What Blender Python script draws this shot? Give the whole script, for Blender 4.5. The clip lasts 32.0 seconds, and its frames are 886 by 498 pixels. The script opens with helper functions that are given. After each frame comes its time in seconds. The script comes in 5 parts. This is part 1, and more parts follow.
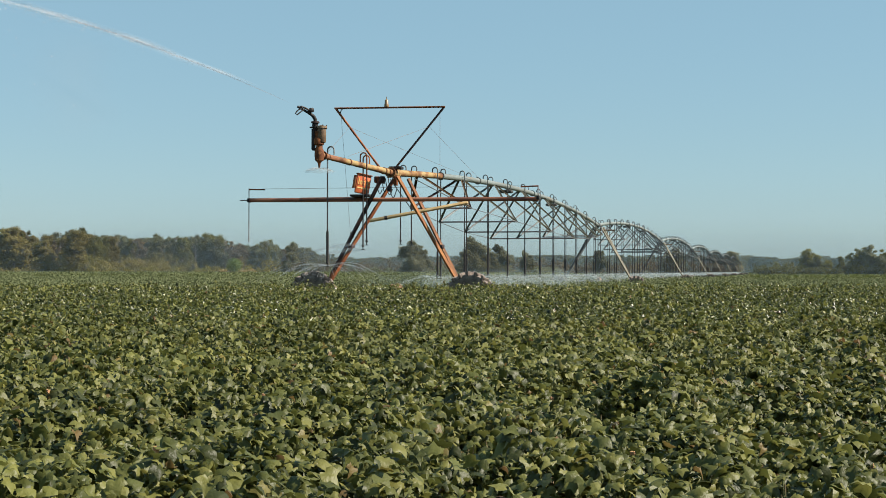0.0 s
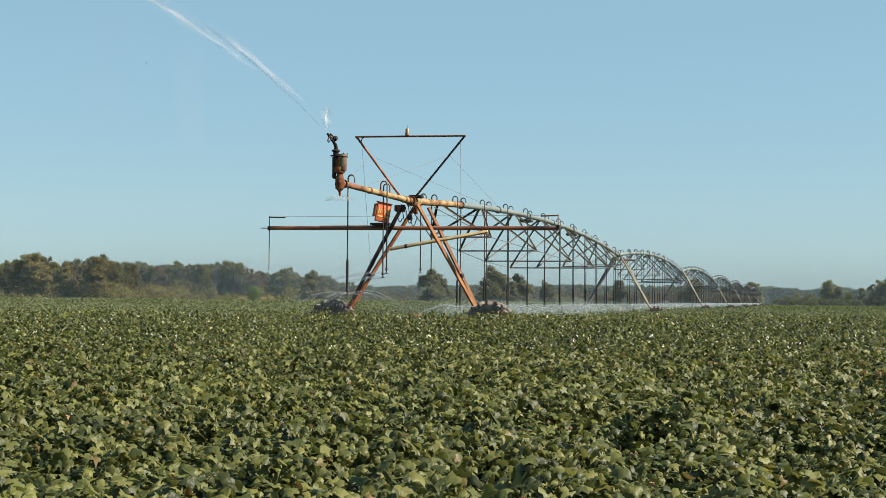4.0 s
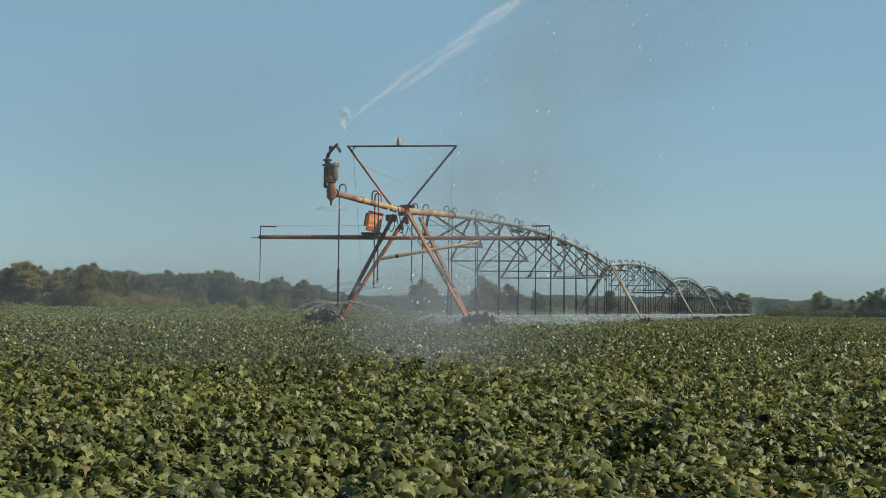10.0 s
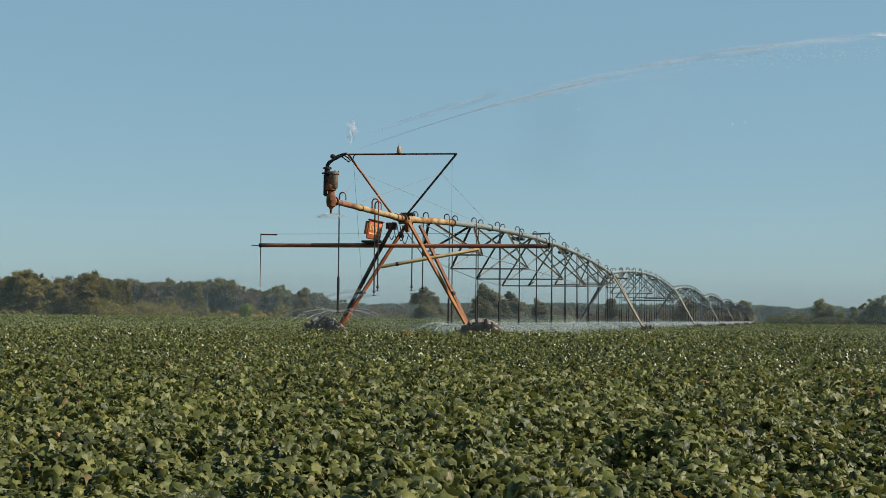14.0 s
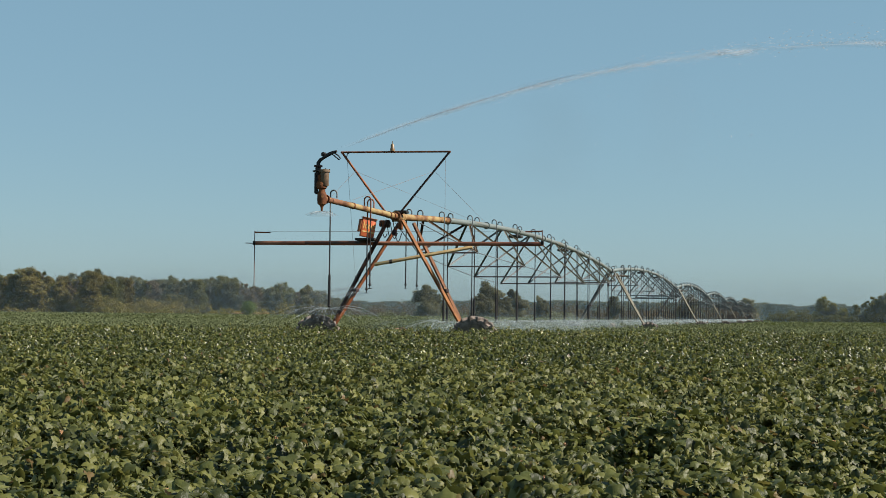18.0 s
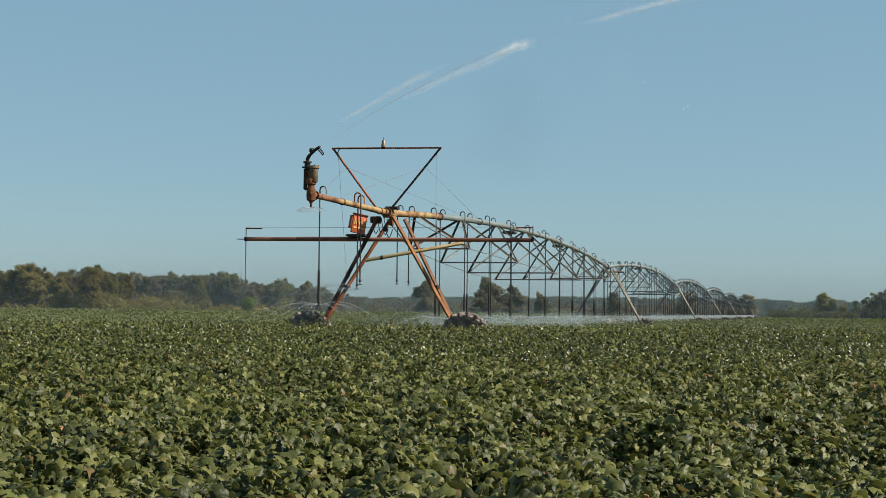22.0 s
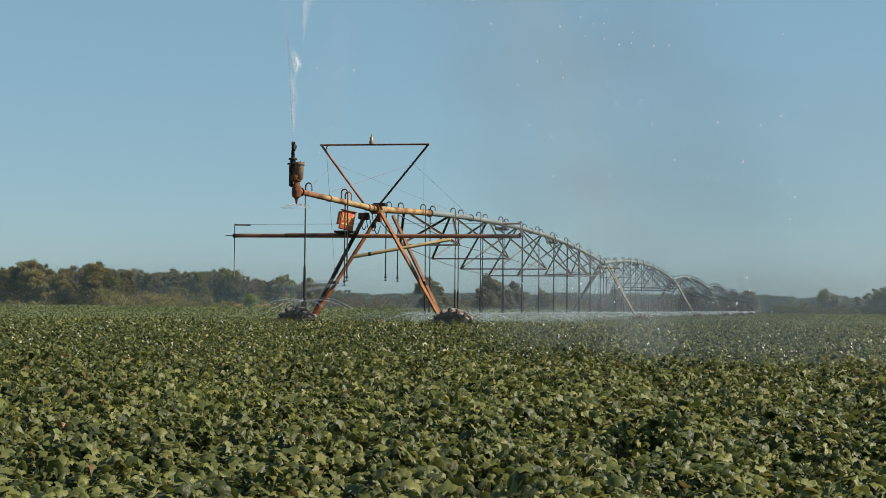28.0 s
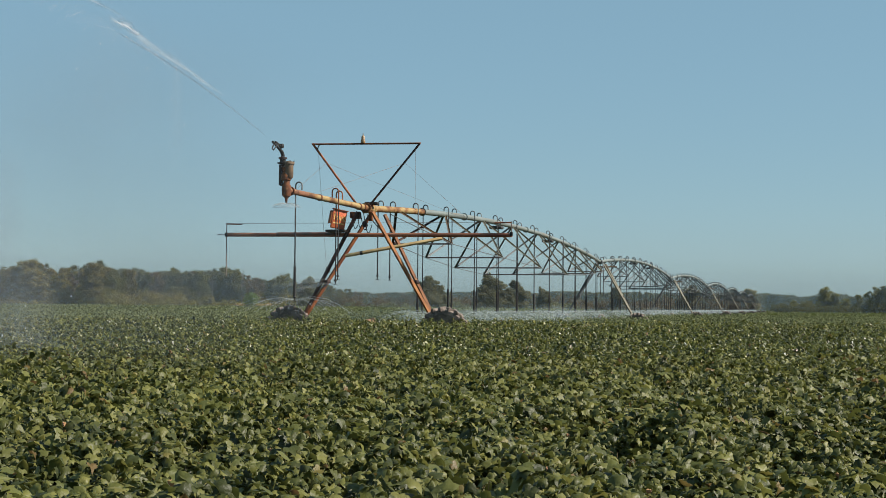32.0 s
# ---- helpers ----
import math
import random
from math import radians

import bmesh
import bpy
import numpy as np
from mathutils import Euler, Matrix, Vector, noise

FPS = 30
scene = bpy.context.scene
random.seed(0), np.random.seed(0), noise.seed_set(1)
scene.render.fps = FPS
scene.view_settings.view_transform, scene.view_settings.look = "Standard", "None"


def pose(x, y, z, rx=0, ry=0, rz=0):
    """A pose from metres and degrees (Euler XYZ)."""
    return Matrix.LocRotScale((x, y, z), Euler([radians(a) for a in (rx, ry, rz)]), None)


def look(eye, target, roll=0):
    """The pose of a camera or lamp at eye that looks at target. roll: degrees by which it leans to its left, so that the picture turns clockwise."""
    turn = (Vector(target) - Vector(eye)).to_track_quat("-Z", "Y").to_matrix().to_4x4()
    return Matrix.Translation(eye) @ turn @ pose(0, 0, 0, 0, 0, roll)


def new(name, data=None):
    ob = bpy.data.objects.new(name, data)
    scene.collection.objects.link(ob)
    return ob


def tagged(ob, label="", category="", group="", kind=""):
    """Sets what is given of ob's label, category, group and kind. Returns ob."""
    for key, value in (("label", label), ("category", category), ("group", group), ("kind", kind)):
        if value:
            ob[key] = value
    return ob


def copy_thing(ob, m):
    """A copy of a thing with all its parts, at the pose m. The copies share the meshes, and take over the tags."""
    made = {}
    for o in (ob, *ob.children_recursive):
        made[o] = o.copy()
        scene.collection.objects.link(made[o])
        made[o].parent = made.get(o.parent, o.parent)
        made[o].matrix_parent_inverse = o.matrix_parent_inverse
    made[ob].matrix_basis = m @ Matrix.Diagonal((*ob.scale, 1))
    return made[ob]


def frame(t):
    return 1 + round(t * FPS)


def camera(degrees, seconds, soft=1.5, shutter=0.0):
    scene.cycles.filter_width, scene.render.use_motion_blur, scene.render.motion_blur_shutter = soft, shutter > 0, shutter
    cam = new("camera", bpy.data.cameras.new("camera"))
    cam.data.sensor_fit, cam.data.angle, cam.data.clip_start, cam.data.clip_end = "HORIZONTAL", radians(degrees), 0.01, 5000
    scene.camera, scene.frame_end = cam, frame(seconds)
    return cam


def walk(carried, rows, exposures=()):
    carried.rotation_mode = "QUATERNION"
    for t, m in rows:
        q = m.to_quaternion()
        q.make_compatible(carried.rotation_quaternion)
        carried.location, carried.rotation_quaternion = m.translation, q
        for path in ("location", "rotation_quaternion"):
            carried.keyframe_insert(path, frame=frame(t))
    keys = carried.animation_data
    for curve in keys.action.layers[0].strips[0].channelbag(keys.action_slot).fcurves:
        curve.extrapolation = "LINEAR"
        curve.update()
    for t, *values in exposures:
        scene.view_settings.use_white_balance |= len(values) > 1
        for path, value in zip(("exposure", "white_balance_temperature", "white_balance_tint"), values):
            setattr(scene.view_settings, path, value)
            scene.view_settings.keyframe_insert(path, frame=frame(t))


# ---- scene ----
# ---- camera and its walk ----
EYE = Vector((0.0, 0.0, 1.4))
# seconds, heading (degrees to the left), tilt up, lean
PATH = [
    (0.0, -0.679, 0.792, 0.05), (0.5, -0.517, 0.625, 0.17), (1.0, -0.358, 0.444, 0.22), (1.5, -0.216, 0.304, 0.22),
    (2.0, -0.099, 0.215, 0.23), (2.5, -0.010, 0.145, 0.28), (3.0, 0.060, 0.096, 0.31), (3.2, 0.061, 0.109, 0.31),
    (3.3, 0.074, 0.563, 0.33), (3.4, 0.088, 1.016, 0.35), (3.5, 0.100, 1.429, 0.37), (5.5, -0.003, 2.297, 0.60),
    (6.0, -0.009, 2.391, 0.64), (6.5, -0.042, 2.397, 0.66), (7.0, -0.096, 2.331, 0.67), (7.5, -0.149, 2.253, 0.67),
    (8.0, -0.193, 2.203, 0.67), (8.5, -0.222, 2.182, 0.65), (9.0, -0.232, 2.181, 0.63), (9.5, -0.237, 2.216, 0.64),
    (10.0, -0.244, 2.297, 0.64), (10.5, -0.241, 2.389, 0.63), (11.0, -0.232, 2.468, 0.63), (11.5, -0.229, 2.529, 0.64),
    (12.0, -0.220, 2.565, 0.64), (12.5, -0.203, 2.585, 0.64), (13.0, -0.195, 2.597, 0.62), (13.5, -0.196, 2.601, 0.60),
    (14.0, -0.197, 2.605, 0.58), (14.5, -0.201, 2.617, 0.53), (16.5, -0.111, 2.596, 0.55), (17.0, -0.102, 2.596, 0.58),
    (17.5, -0.100, 2.571, 0.58), (18.0, -0.100, 2.516, 0.59), (18.5, -0.101, 2.468, 0.59), (19.0, -0.098, 2.432, 0.58),
    (19.5, -0.087, 2.396, 0.58), (20.0, -0.082, 2.371, 0.59), (20.5, -0.091, 2.363, 0.61), (21.0, -0.098, 2.363, 0.61),
    (21.5, -0.099, 2.363, 0.61), (22.0, -0.101, 2.361, 0.59), (22.5, -0.104, 2.347, 0.55), (23.0, -0.104, 2.312, 0.55),
    (23.5, -0.094, 2.268, 0.59), (24.0, -0.077, 2.239, 0.60), (24.5, -0.069, 2.235, 0.58), (25.0, -0.071, 2.239, 0.55),
    (25.5, -0.073, 2.227, 0.53), (27.5, -0.044, 2.241, 0.50), (28.0, -0.041, 2.216, 0.53), (28.5, -0.038, 2.187, 0.55),
    (29.0, -0.035, 2.155, 0.52), (29.5, -0.027, 2.133, 0.51), (30.0, -0.021, 2.128, 0.50), (30.5, -0.023, 2.135, 0.51),
    (31.0, -0.034, 2.144, 0.52), (31.5, -0.035, 2.154, 0.50), (32.0, -0.018, 2.172, 0.47),
]


def aim(yaw, tilt, lean):
    y, p = radians(yaw), radians(tilt)
    way = Vector((-math.sin(y) * math.cos(p), math.cos(y) * math.cos(p), math.sin(p)))
    return look(EYE, EYE + 50 * way, lean)


cam = camera(33.56, 32.0, soft=0.88)
walk(cam, [(t, aim(y, p, r)) for t, y, p, r in PATH],
     exposures=[(0.0, 0.2, 6650, 10), (0.9, 0.3, 6650, 10), (1.5, 0.31, 6650, 10), (3.2, 0.42, 6650, 10), (5.5, -0.1, 6500, 10), (32.0, -0.06, 6500, 10)])

scene.cycles.transparent_max_bounces = 32     # spray hangs in many thin layers

# ---- world and sun ----
SUN_EL, SUN_AZ = 40.0, 98.0   # azimuth clockwise from +y
world = bpy.data.worlds.new("sky")
scene.world = world
world.use_nodes = True
wn = world.node_tree.nodes
sky = wn.new("ShaderNodeTexSky")
sky.sky_type = "NISHITA"
sky.sun_disc = False
sky.sun_elevation, sky.sun_rotation = radians(SUN_EL), radians(SUN_AZ)
sky.air_density, sky.dust_density, sky.ozone_density = 1.0, 0.3, 3.0
wn["Background"].inputs["Strength"].default_value = 0.1
# thin even haze over the whole sky
veil = wn.new("ShaderNodeMix")
veil.data_type = "RGBA"
veil.inputs[0].default_value = 0.62
veil.inputs[7].default_value = (2.65, 4.75, 5.85, 1)
world.node_tree.links.new(sky.outputs[0], veil.inputs[6])
world.node_tree.links.new(veil.outputs[2], wn["Background"].inputs["Color"])
lamp = bpy.data.lights.new("sun", "SUN")
lamp.energy, lamp.angle, lamp.color = 8.4, radians(0.5), (1.0, 0.93, 0.82)
sun = new("sun", lamp)
a, e = radians(SUN_AZ), radians(SUN_EL)
sun.matrix_world = look((60 * math.sin(a), 60 * math.cos(a), 60 * math.tan(e)), (0, 0, 0))


# ---- materials ----
def mat(name, base, rough=0.6, metal=0.0, second=None, scale=4.0, fine=40.0, bump=0.15, spread=(0.4, 0.6), third=None, spec=0.5, along=(1, 1, 1)):
    """Two-scale procedural surface: patches of a second colour, fine grain, bump."""
    m = bpy.data.materials.new(name)
    m.use_nodes = True
    n, l = m.node_tree.nodes, m.node_tree.links
    b = n["Principled BSDF"]
    b.inputs["Roughness"].default_value, b.inputs["Metallic"].default_value = rough, metal
    b.inputs["Specular IOR Level"].default_value = spec
    co = n.new("ShaderNodeTexCoord")
    big = n.new("ShaderNodeTexNoise")
    big.inputs["Scale"].default_value, big.inputs["Detail"].default_value = scale, 6
    mp = n.new("ShaderNodeMapping")
    mp.inputs["Scale"].default_value = along
    l.new(co.outputs["Object"], mp.inputs["Vector"])
    l.new(mp.outputs["Vector"], big.inputs["Vector"])
    ramp = n.new("ShaderNodeValToRGB")
    ramp.color_ramp.elements[0].position, ramp.color_ramp.elements[1].position = spread
    ramp.color_ramp.elements[0].color = (*base, 1)
    ramp.color_ramp.elements[1].color = (*(second or [c * 0.8 for c in base]), 1)
    if third:
        el = ramp.color_ramp.elements.new(min(0.98, spread[1] + 0.1))
        el.color = (*third, 1)
    l.new(big.outputs["Fac"], ramp.inputs["Fac"])
    grain = n.new("ShaderNodeTexNoise")
    grain.inputs["Scale"].default_value, grain.inputs["Detail"].default_value = fine, 4
    l.new(co.outputs["Object"], grain.inputs["Vector"])
    mul = n.new("ShaderNodeMix")
    mul.data_type, mul.blend_type = "RGBA", "MULTIPLY"
    mul.inputs[0].default_value = 0.6
    l.new(ramp.outputs["Color"], mul.inputs[6])
    gr = n.new("ShaderNodeMapRange")
    gr.inputs["To Min"].default_value, gr.inputs["To Max"].default_value = 0.55, 1.3
    l.new(grain.outputs["Fac"], gr.inputs["Value"])
    l.new(gr.outputs["Result"], mul.inputs[7])
    l.new(mul.outputs[2], b.inputs["Base Color"])
    if bump:
        bp = n.new("ShaderNodeBump")
        bp.inputs["Strength"].default_value, bp.inputs["Distance"].default_value = bump, 0.02
        l.new(grain.outputs["Fac"], bp.inputs["Height"])
        l.new(bp.outputs["Normal"], b.inputs["Normal"])
    return m


def leaf_mat(name, stops, rough=0.45, trans=0.25, big=0.6, spec=0.5, dry=(), relief=60.0, by_thing=0.0, rough_skin=0.25):
    """Leaves: hue varies leaf by leaf and over patches of the field; thin, so light passes through."""
    m = bpy.data.materials.new(name)
    m.use_nodes = True
    n, l = m.node_tree.nodes, m.node_tree.links
    b = n["Principled BSDF"]
    b.inputs["Roughness"].default_value = rough
    b.inputs["Specular IOR Level"].default_value = spec
    geo = n.new("ShaderNodeNewGeometry")
    ramp = n.new("ShaderNodeValToRGB")
    els = ramp.color_ramp.elements
    while len(els) < len(stops) + len(dry):
        els.new(0.5)
    top = 0.97 if dry else 1.0
    for i, c in enumerate(stops):
        els[i].position, els[i].color = top * i / (len(stops) - 1), (*c, 1)
    for i, c in enumerate(dry):
        els[len(stops) + i].position, els[len(stops) + i].color = 0.983 + 0.01 * i, (*c, 1)
    l.new(geo.outputs["Random Per Island"], ramp.inputs["Fac"])
    noi = n.new("ShaderNodeTexNoise")
    noi.inputs["Scale"].default_value, noi.inputs["Detail"].default_value = big, 5
    l.new(geo.outputs["Position"], noi.inputs["Vector"])
    mr = n.new("ShaderNodeMapRange")
    mr.inputs["From Min"].default_value, mr.inputs["From Max"].default_value = 0.3, 0.7
    mr.inputs["To Min"].default_value, mr.inputs["To Max"].default_value = 0.82, 1.16
    l.new(noi.outputs["Fac"], mr.inputs["Value"])
    mul = n.new("ShaderNodeMix")
    mul.data_type, mul.blend_type = "RGBA", "MULTIPLY"
    mul.inputs[0].default_value = 1.0
    l.new(ramp.outputs["Color"], mul.inputs[6])
    if by_thing:    # each tree is a little lighter or darker than the next
        own = n.new("ShaderNodeObjectInfo")
        m2 = n.new("ShaderNodeMapRange")
        m2.inputs["To Min"].default_value, m2.inputs["To Max"].default_value = 1 - by_thing, 1 + 0.6 * by_thing
        l.new(own.outputs["Random"], m2.inputs["Value"])
        tint = n.new("ShaderNodeMix")
        tint.data_type, tint.blend_type = "RGBA", "MULTIPLY"
        tint.inputs[0].default_value = 1.0
        l.new(ramp.outputs["Color"], tint.inputs[6])
        l.new(m2.outputs["Result"], tint.inputs[7])
        l.new(tint.outputs[2], mul.inputs[6])
    l.new(mr.outputs["Result"], mul.inputs[7])
    l.new(mul.outputs[2], b.inputs["Base Color"])
    ves = n.new("ShaderNodeTexNoise")
    ves.inputs["Scale"].default_value, ves.inputs["Detail"].default_value = relief, 3
    l.new(geo.outputs["Position"], ves.inputs["Vector"])
    bp = n.new("ShaderNodeBump")
    bp.inputs["Strength"].default_value, bp.inputs["Distance"].default_value = rough_skin, 0.5 / relief
    l.new(ves.outputs["Fac"], bp.inputs["Height"])
    l.new(bp.outputs["Normal"], b.inputs["Normal"])
    tr = n.new("ShaderNodeBsdfTranslucent")
    l.new(mul.outputs[2], tr.inputs["Color"])
    mix = n.new("ShaderNodeMixShader")
    mix.inputs[0].default_value = trans
    l.new(b.outputs[0], mix.inputs[1])
    l.new(tr.outputs[0], mix.inputs[2])
    l.new(mix.outputs[0], n["Material Output"].inputs["Surface"])
    return m


def water_mat(name, cover, tone=(0.85, 0.9, 0.93), patch=3.0, low=0.4, along=(1, 1, 1), soft=False):
    """Broken water: drops scatter the light both ways, with clear air between them."""
    m = bpy.data.materials.new(name)
    m.use_nodes = True
    n, l = m.node_tree.nodes, m.node_tree.links
    n.remove(n["Principled BSDF"])
    b = n.new("ShaderNodeBsdfDiffuse")
    b.inputs["Color"].default_value = (*tone, 1)
    co = n.new("ShaderNodeTexCoord")
    mp = n.new("ShaderNodeMapping")
    mp.inputs["Scale"].default_value = along
    noi = n.new("ShaderNodeTexNoise")
    noi.inputs["Scale"].default_value, noi.inputs["Detail"].default_value = patch, 4
    l.new(co.outputs["Object"], mp.inputs["Vector"])
    l.new(mp.outputs["Vector"], noi.inputs["Vector"])
    mr = n.new("ShaderNodeMapRange")
    mr.inputs["From Min"].default_value, mr.inputs["From Max"].default_value = 0.3, 0.7
    mr.inputs["To Min"].default_value, mr.inputs["To Max"].default_value = cover * low, min(1, cover * (2 - low))
    l.new(noi.outputs["Fac"], mr.inputs["Value"])
    share = mr.outputs["Result"]
    if soft:    # thins out to the borders of each sheet
        ball = n.new("ShaderNodeTexGradient")
        ball.gradient_type = "SPHERICAL"
        l.new(co.outputs["UV"], ball.inputs["Vector"])
        ease = n.new("ShaderNodeMapRange")
        ease.interpolation_type = "SMOOTHSTEP"
        l.new(ball.outputs["Fac"], ease.inputs["Value"])
        mul = n.new("ShaderNodeMath")
        mul.operation = "MULTIPLY"
        l.new(share, mul.inputs[0])
        l.new(ease.outputs["Result"], mul.inputs[1])
        share = mul.outputs[0]
    tl = n.new("ShaderNodeBsdfTranslucent")
    tl.inputs["Color"].default_value = (*tone, 1)
    half = n.new("ShaderNodeMixShader")
    half.inputs[0].default_value = 0.5
    l.new(b.outputs[0], half.inputs[1])
    l.new(tl.outputs[0], half.inputs[2])
    tp = n.new("ShaderNodeBsdfTransparent")
    mix = n.new("ShaderNodeMixShader")
    l.new(share, mix.inputs[0])
    l.new(tp.outputs[0], mix.inputs[1])
    l.new(half.outputs[0], mix.inputs[2])
    l.new(mix.outputs[0], n["Material Output"].inputs["Surface"])
    return m


M_SOIL = mat("soil", (0.12, 0.08, 0.05), 0.95, second=(0.2, 0.14, 0.09), scale=0.7, fine=9.0, bump=0.6)
M_STEEL = mat("galvanised_steel", (0.165, 0.18, 0.185), 0.6, 0.15, second=(0.1, 0.104, 0.105), scale=1.3, fine=14, bump=0.05, spec=0.15)
# darker copy of the steel, with shade in its colour, for trays under the pipe
M_SHADOWED = mat("shadowed_steel", (0.07, 0.07, 0.068), 0.7, 0.1, second=(0.045, 0.042, 0.04), scale=4, fine=20, bump=0.05, spec=0.15)
M_PIPE = mat("aged_pipe", (0.2, 0.225, 0.21), 0.5, 0.2, second=(0.17, 0.185, 0.17), scale=3.5, fine=9, bump=0.05, third=(0.2, 0.14, 0.08), along=(1, 0.12, 1))
M_PIPERUST = mat("mineral_stained_pipe", (0.34, 0.24, 0.11), 0.6, 0.1, second=(0.25, 0.13, 0.055), scale=4.0, fine=14, bump=0.15, third=(0.12, 0.055, 0.03), along=(1, 0.4, 1), spread=(0.4, 0.5), spec=0.15)
M_RUSTPIPE = mat("rusted_pipe", (0.32, 0.14, 0.07), 0.65, 0.1, second=(0.17, 0.08, 0.05), scale=5.0, fine=14, bump=0.12, third=(0.45, 0.3, 0.13), along=(1, 0.2, 1), spec=0.15)
# real stain; on left leg, mast arm and first struts also painted shade
M_DARK = mat("stained_shaded_steel", (0.07, 0.042, 0.038), 0.6, 0.1, second=(0.035, 0.025, 0.025), scale=2.0, fine=16, bump=0.1, third=(0.2, 0.08, 0.04), spec=0.15)
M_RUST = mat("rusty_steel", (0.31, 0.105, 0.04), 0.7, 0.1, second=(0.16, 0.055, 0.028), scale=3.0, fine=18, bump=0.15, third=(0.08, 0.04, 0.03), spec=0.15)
M_OLDRUST = mat("old_dark_rust", (0.2, 0.075, 0.03), 0.75, 0.1, second=(0.09, 0.035, 0.02), scale=6.0, fine=24, bump=0.25, third=(0.3, 0.14, 0.05), spec=0.15)
M_BROWN = mat("brown_stained_steel", (0.15, 0.095, 0.055), 0.7, 0.1, second=(0.08, 0.06, 0.045), scale=2.5, fine=16, bump=0.1, third=(0.22, 0.12, 0.05), spec=0.15)
M_SPREAD = mat("pinkish_weathered_steel", (0.24, 0.19, 0.175), 0.65, 0.1, second=(0.15, 0.125, 0.12), scale=3.0, fine=16, bump=0.05, spec=0.15)
# dull tan steel; on right legs and outer struts it also paints sunlight
M_LEG = mat("dull_lit_galvanised", (0.21, 0.195, 0.15), 0.65, 0.1, second=(0.14, 0.125, 0.095), scale=2.0, fine=14, bump=0.05, spec=0.2)
M_ORANGE = mat("rust_orange_steel", (0.31, 0.13, 0.045), 0.6, 0.1, second=(0.19, 0.075, 0.034), scale=2.5, fine=16, bump=0.12, third=(0.36, 0.24, 0.12), spec=0.15)
M_LEGRUST = mat("brown_rusted_leg", (0.22, 0.095, 0.045), 0.65, 0.1, second=(0.13, 0.06, 0.035), scale=2.5, fine=16, bump=0.12, third=(0.3, 0.17, 0.08), spec=0.15)
M_YELLOW = mat("faded_yellow_paint", (0.54, 0.4, 0.2), 0.6, second=(0.43, 0.29, 0.13), scale=2.5, fine=20, bump=0.05)
M_BLACK = mat("black_rubber", (0.02, 0.02, 0.022), 0.6, spec=0.2, second=(0.035, 0.03, 0.028), scale=6, fine=40, bump=0.1)
M_MUD = mat("muddy_tyre", (0.21, 0.165, 0.138), 0.9, second=(0.1, 0.078, 0.066), scale=5.0, fine=22, bump=0.7, third=(0.3, 0.22, 0.18))
M_RED = mat("faded_red_panel", (0.72, 0.16, 0.045), 0.5, second=(0.6, 0.13, 0.05), scale=5, fine=30, bump=0.03)
M_LETTER = mat("yellow_decal", (0.85, 0.58, 0.22), 0.5, second=(0.65, 0.33, 0.07), scale=9, fine=30, bump=0)
M_CYL = mat("weathered_cylinder", (0.21, 0.135, 0.075), 0.6, second=(0.1, 0.06, 0.035), scale=4, fine=25, bump=0.1)
M_MOTOR = mat("dusty_rust", (0.3, 0.17, 0.1), 0.8, second=(0.2, 0.12, 0.075), scale=6, fine=25, bump=0.2, third=(0.36, 0.26, 0.17), spec=0.1)
M_BEACON = mat("amber_plastic", (0.26, 0.16, 0.06), 0.4, second=(0.2, 0.12, 0.06), scale=8, fine=30, bump=0)
M_WIRE = mat("wire", (0.2, 0.15, 0.135), 0.6, 0.3, scale=4, fine=30, bump=0)
M_COTTON = leaf_mat("cotton_leaf", [(0.032, 0.039, 0.009), (0.078, 0.087, 0.022), (0.12, 0.127, 0.032), (0.184, 0.178, 0.047)],
                    rough=0.5, trans=0.36, spec=0.38, relief=42.0, rough_skin=0.5, dry=[(0.15, 0.12, 0.03), (0.14, 0.085, 0.035)])
M_WET = leaf_mat("wet_cotton_leaf", [(0.026, 0.032, 0.008), (0.07, 0.08, 0.02), (0.124, 0.132, 0.033), (0.205, 0.196, 0.05)],
                 rough=0.29, trans=0.38, spec=0.36, relief=55.0, dry=[(0.15, 0.12, 0.03), (0.14, 0.085, 0.035)], rough_skin=0.5)
M_EDGECROP = leaf_mat("yellow_green_cotton_leaf", [(0.1, 0.108, 0.022), (0.17, 0.17, 0.035), (0.25, 0.225, 0.05)], rough=0.32, trans=0.4, spec=0.36, relief=55.0, rough_skin=0.5)
# paler, bluer green: the spray haze over the far field is in the colour
M_HAZECROP = leaf_mat("hazed_cotton_leaf", [(0.11, 0.126, 0.06), (0.145, 0.158, 0.075)], rough=0.8, trans=0.3, spec=0.15, relief=9.0)
# near-black green: the shade in the gaps between leaves is put into colour
M_SHADECANOPY = leaf_mat("crop_canopy", [(0.03, 0.038, 0.011), (0.037, 0.045, 0.013)], rough=1.0, trans=0.05, big=2.5, spec=0.0)
M_STEM = mat("plant_stem", (0.16, 0.1, 0.05), 0.8, second=(0.1, 0.12, 0.04), scale=9, fine=60, bump=0.05)
M_BLOOM = mat("wilted_blossom", (0.34, 0.15, 0.08), 0.8, second=(0.38, 0.24, 0.1), scale=30, fine=80, bump=0)
M_BARK = mat("bark", (0.12, 0.09, 0.07), 0.9, second=(0.2, 0.16, 0.13), scale=1.5, fine=8, bump=0.4)
M_SNAG = mat("weathered_wood", (0.2, 0.18, 0.16), 0.9, second=(0.13, 0.115, 0.1), scale=1.5, fine=8, bump=0.3)
